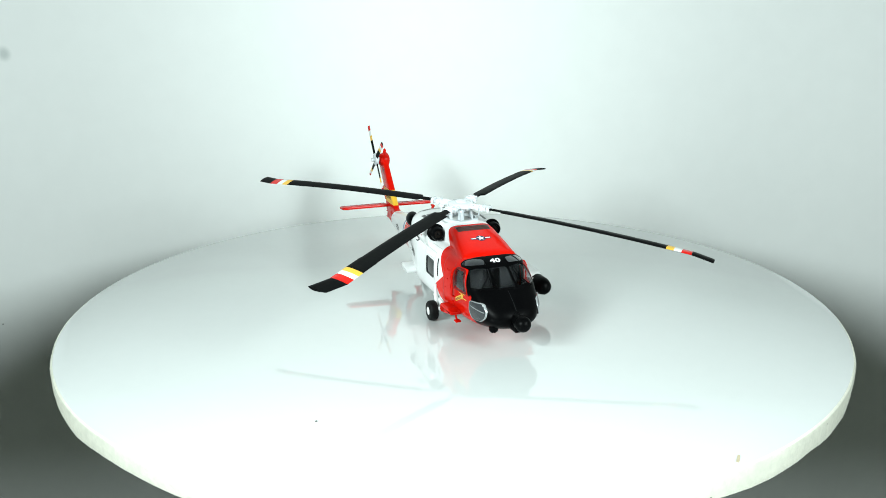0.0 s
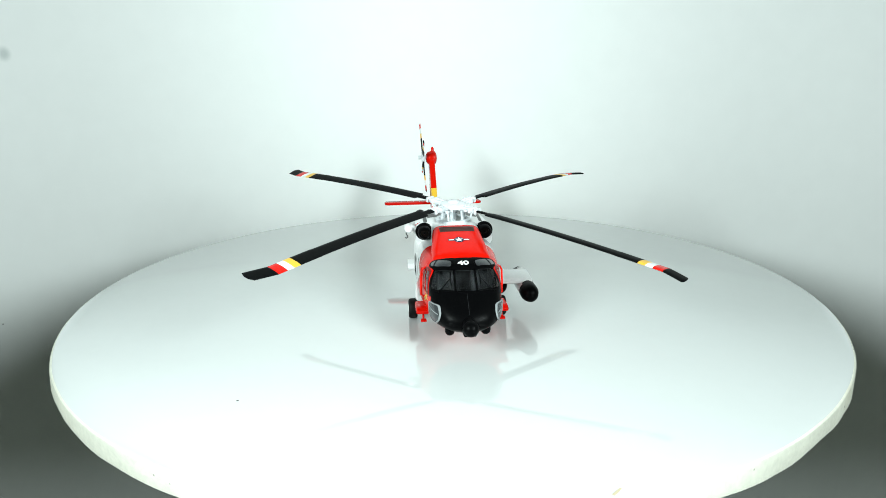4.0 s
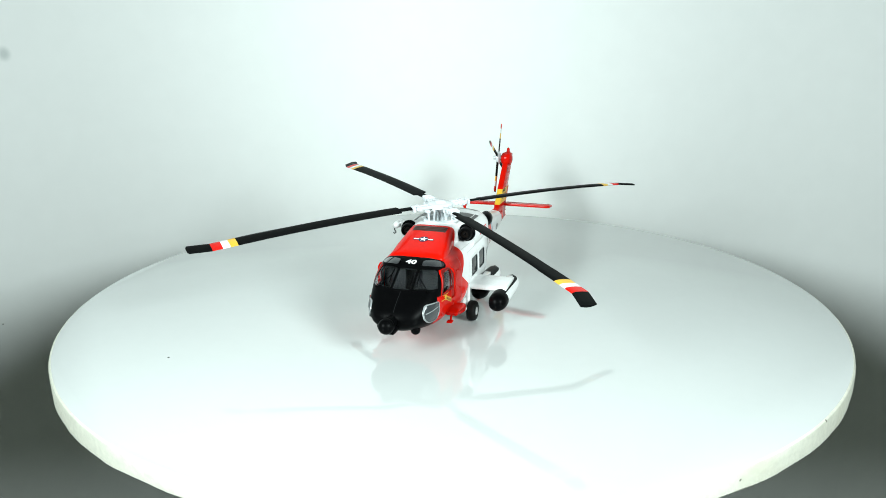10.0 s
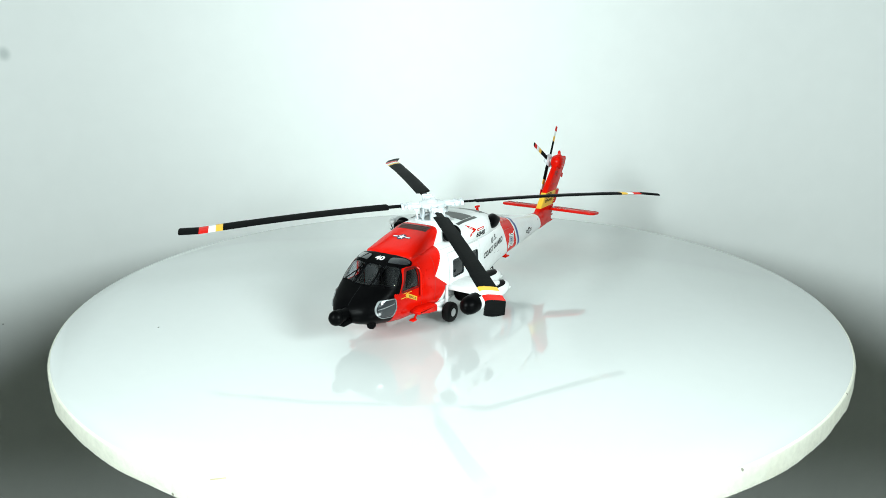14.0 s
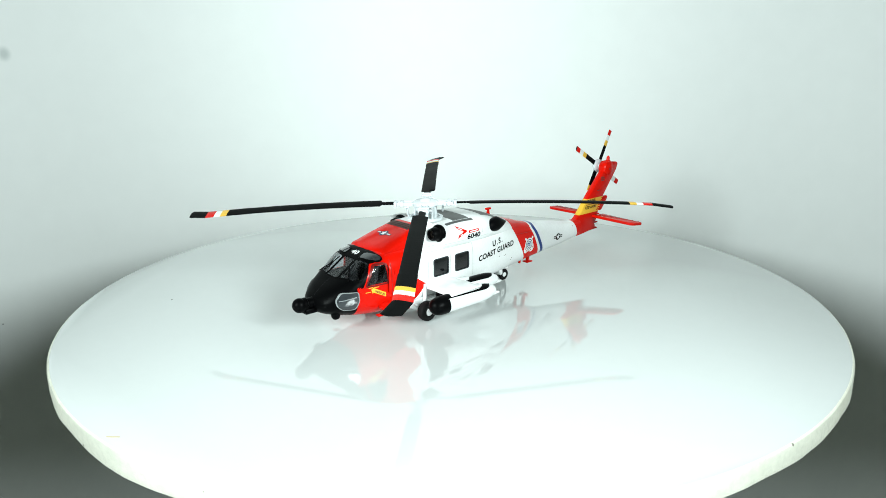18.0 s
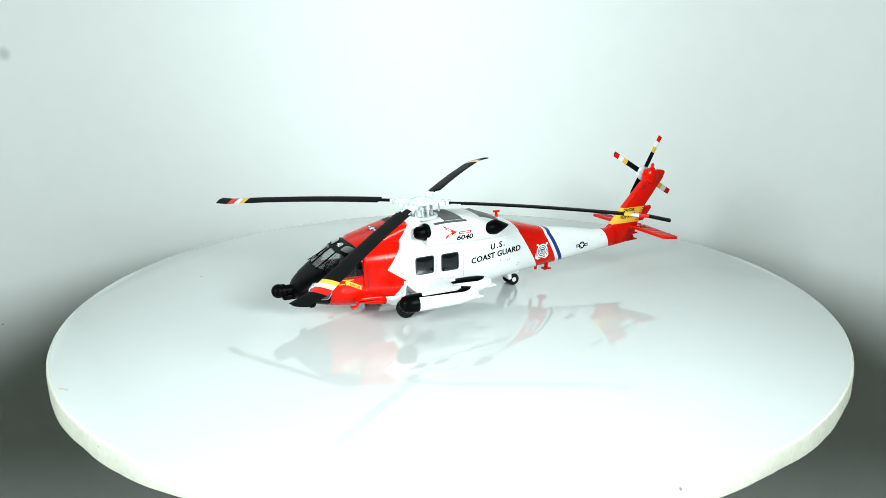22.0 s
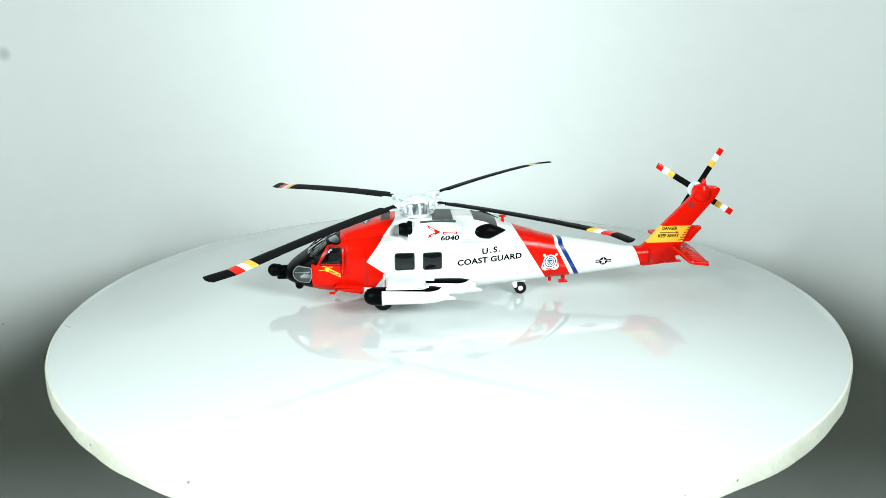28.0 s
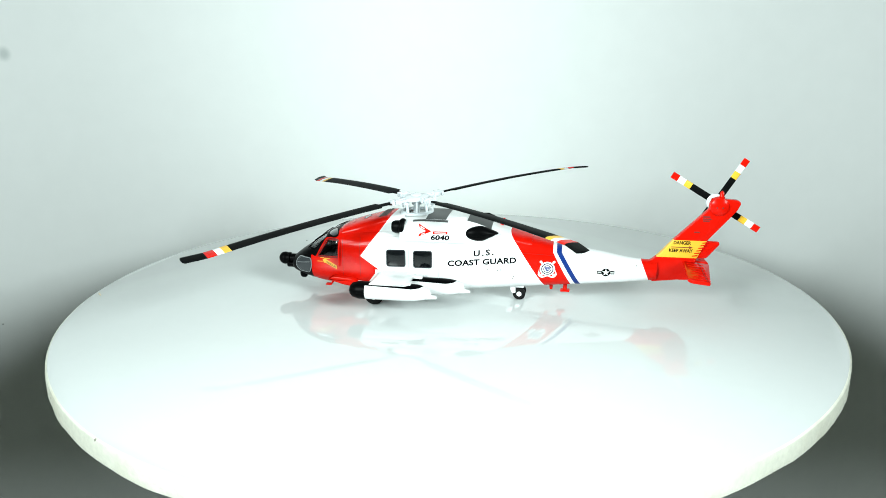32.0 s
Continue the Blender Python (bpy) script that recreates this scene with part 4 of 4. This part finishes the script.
def badge(sign, y, z):
    base = part("service_badge", drape(flat(circle2(y, z, 3.5)), on_side(sign, 0.07), 1.0), WHITE, helicopter, "round white badge with crossed anchors and blue shield")
    part("ring", drape(ring_flat(circle2(y, z, 2.8), circle2(y, z, 2.4)), on_side(sign, 0.13), 1.0), NAVY, base)
    part("ring", drape(ring_flat(circle2(y, z, 1.85), circle2(y, z, 1.5)), on_side(sign, 0.13), 1.0), NAVY, base)
    shield = [(y - 1.1, z + 0.9), (y + 1.1, z + 0.9), (y + 1.0, z - 0.4), (y, z - 1.2), (y - 1.0, z - 0.4)]
    part("shield", drape(flat(shield), on_side(sign, 0.15), 1.0), BLUE, base)
    for k in range(3):
        u = y - 0.66 + 0.66 * k
        part("pale", drape(flat([(u - 0.12, z - 0.5), (u + 0.12, z - 0.5), (u + 0.12, z + 0.3), (u - 0.12, z + 0.3)]), on_side(sign, 0.19), 1.0), WHITE, base)
    for d in (1, -1):
        # anchor: shank from lower corner to upper opposite corner, with fluke
        p, q = Vector((y + d * 3.0, z + 3.4)), Vector((y - d * 3.0, z - 3.2))
        n = Vector((-(q - p).y, (q - p).x)).normalized() * 0.42
        part("anchor", drape(flat([tuple(p + n), tuple(p - n), tuple(q - n), tuple(q + n)]), on_side(sign, 0.05), 1.0), WHITE, base)
        u = Vector(((q - p).normalized()))
        w = Vector((-u.y, u.x))
        a, b, c = q - w * 2.6 - u * 1.6, q + u * 0.5, q + w * 2.6 - u * 1.6
        part("anchor", drape(flat([tuple(a), tuple(q + u * 0.6 - w * 1.3), tuple(q + u * 1.0), tuple(q + u * 0.6 + w * 1.3), tuple(c), tuple(q + w * 1.0 - u * 0.4), tuple(q - w * 1.0 - u * 0.4)]), on_side(sign, 0.05), 1.0), WHITE, base)
        part("anchor", drape(flat(circle2(p.x, p.y, 0.62, 14)), on_side(sign, 0.05), 1.0), WHITE, base)


def build_markings():
    for s in (1, -1):
        side_text("COAST GUARD", 18.0, 19.4, 2.9, 31.2, s, INK, 1.04, 0.0, 0.035)
        side_text("U.S.", 29.8, 24.0, 2.9, 9.0, s, INK, 1.35, 0.0, 0.06)
        side_text("6040", 10.2, 32.0, 2.4, 8.7, s, INK, 1.0, 0.12)
        insignia(s, 90.2, 16.5, 1.95)
        badge(s, 63.5, 17.7)
        # red warning chevron with white strokes, and the plate beside it
        chev = [(4.2, 39.0), (10.6, 36.0), (4.4, 33.3), (4.9, 34.7), (8.0, 36.0), (4.8, 37.6)]
        arrow = decal([chev[0], chev[1], chev[4], chev[5]], s, RED, 0.08, "warning_chevron")
        part("arm", drape(flat([chev[1], chev[2], chev[3], chev[4]]), on_side(s, 0.08), 1.2), RED, arrow)
        part("bar", drape(flat([(5.6, 38.0), (7.4, 37.1), (7.3, 36.7), (5.5, 37.6)]), on_side(s, 0.14), 1.2), WHITE, arrow)
        part("bar", drape(flat([(5.9, 34.6), (7.4, 35.3), (7.5, 34.9), (6.0, 34.2)]), on_side(s, 0.14), 1.2), WHITE, arrow)
        plate = decal(rounded([(11.2, 34.8), (18.0, 34.8), (18.0, 36.0), (11.2, 36.0)], 0.5), s, RED, 0.08, "warning_plate")
        part("bar", drape(flat([(12.0, 35.15), (17.2, 35.15), (17.2, 35.6), (12.0, 35.6)]), on_side(s, 0.14), 1.2), WHITE, plate)
        # rescue arrow on the cockpit door
        tilt = -0.52
        a0, z0 = -43.4, 19.4
        body = [(a0, z0), (a0 + 1.6, z0 + 0.9), (a0 + 1.5, z0 + 0.35), (a0 + 7.2, z0 + 0.35 + tilt * 5.7), (a0 + 7.2, z0 - 1.5 + tilt * 5.7), (a0 + 1.0, z0 - 1.4), (a0 + 0.7, z0 - 1.9)]
        arrow = decal(body, s, YELLOW, 0.08, "rescue_arrow")
        bm = letters("RESCUE", 1.0, 4.6)
        for v in bm.verts:
            x = v.co.x
            u = a0 + 2.0 + (x if s > 0 else 4.6 - x)
            v.co = (u, z0 - 1.25 + v.co.y + tilt * (u - a0 - 1.5), 0)
        part("lettering", drape(bm, on_side(s, 0.15), 1.5), DARK_RED, arrow)
        for y, z, w in ((-43.6, 20.2, 1.0), (-40.6, 20.0, 1.1), (-44.8, 18.4, 1.3)):
            decal([(y - w, z - 0.16), (y + w, z - 0.16), (y + w, z + 0.16), (y - w, z + 0.16)], s, YELLOW, 0.09, "stencil_bar")
        # warning band on the fin
        fin_text("DANGER", 119.7, 30.4, 1.7, 7.6, s, INK)
        fin_text("KEEP AWAY", 117.9, 26.7, 1.7, 10.4, s, INK)
        x0, x1 = (1.92, 1.99) if s > 0 else (-1.59, -1.52)
        part("fin_stripe", prism([(118.6, 28.95), (126.6, 28.95), (126.6, 28.5), (128.2, 29.12), (126.6, 29.75), (126.6, 29.3), (118.6, 29.3)], "x", x0, x1), DARK_RED, helicopter, "red arrow between the two words")
        for k in range(6):
            # teeth of the hinge along the band's trailing edge
            y, z = 130.0 + 0.82 * k - 1.9, 25.0 + 1.25 * k
            part("hinge_tooth", prism([(y, z), (y + 2.3, z + 0.25), (y + 2.3, z + 0.85), (y, z + 0.35)], "x", x0, x1 + 0.1), RED, helicopter)
        for y, z, w, h in ((133.0, 43.6, 1.5, 0.35), (133.2, 42.6, 1.9, 0.3), (133.0, 41.7, 1.4, 0.3), (129.4, 36.4, 1.3, 0.25)):
            part("stencil_bar", prism([(y - w, z - h), (y + w, z - h), (y + w, z + h), (y - w, z + h)], "x", x0, x1), DARK_RED, helicopter)
    # number on the brow
    bm = letters("40", 2.4, 4.7)
    for v in bm.verts:
        v.co = (v.co.x - 2.35, v.co.y - 41.3, 0)
    part("lettering", drape(bm, on_top(BODY, 0.12), 1.0), WHITE, helicopter, "white number on the black brow")
    # star on the gearbox fairing
    lay = lambda lift: on_top(DOGHOUSE, lift)
    star = part("star_insignia", drape(flat(circle2(0, -24.4, 2.1)), lay(0.08), 1.0), NAVY, helicopter, "blue roundel with white star and side bars")
    for d in (1, -1):
        part("bar", drape(flat([(1.9 if d > 0 else -4.6, -25.1), (4.6 if d > 0 else -1.9, -25.1), (4.6 if d > 0 else -1.9, -23.7), (1.9 if d > 0 else -4.6, -23.7)]), lay(0.07), 1.0), NAVY, star)
        part("stripe", drape(flat([(2.1 if d > 0 else -4.3, -24.75), (4.3 if d > 0 else -2.1, -24.75), (4.3 if d > 0 else -2.1, -24.05), (2.1 if d > 0 else -4.3, -24.05)]), lay(0.13), 1.0), WHITE, star)
    part("star", drape(flat(star2(0, -24.4, 2.0)), lay(0.15), 1.0), WHITE, star)


build_markings()

# ---- what moves ----
def motions():
    turns = [(0, 21.56), (2, 14.56), (4, 7.35), (6, -0.02), (8, -7.53), (10, -15.13), (12, -22.81), (14, -30.53), (16, -38.28), (18, -46.04),
             (20, -53.77), (22, -61.47), (24, -69.09), (26, -76.62), (28, -84.02), (30, -91.26), (32, -98.31)]
    stand = pose(0.0005, -0.015, 0, 0, 0, -2.0)
    walk(turntable, [(t, pose(0, 0, 0, 0, 0, a)) for t, a in turns])
    walk(helicopter, [(t, pose(0, 0, 0, 0, 0, a) @ stand) for t, a in turns])


motions()
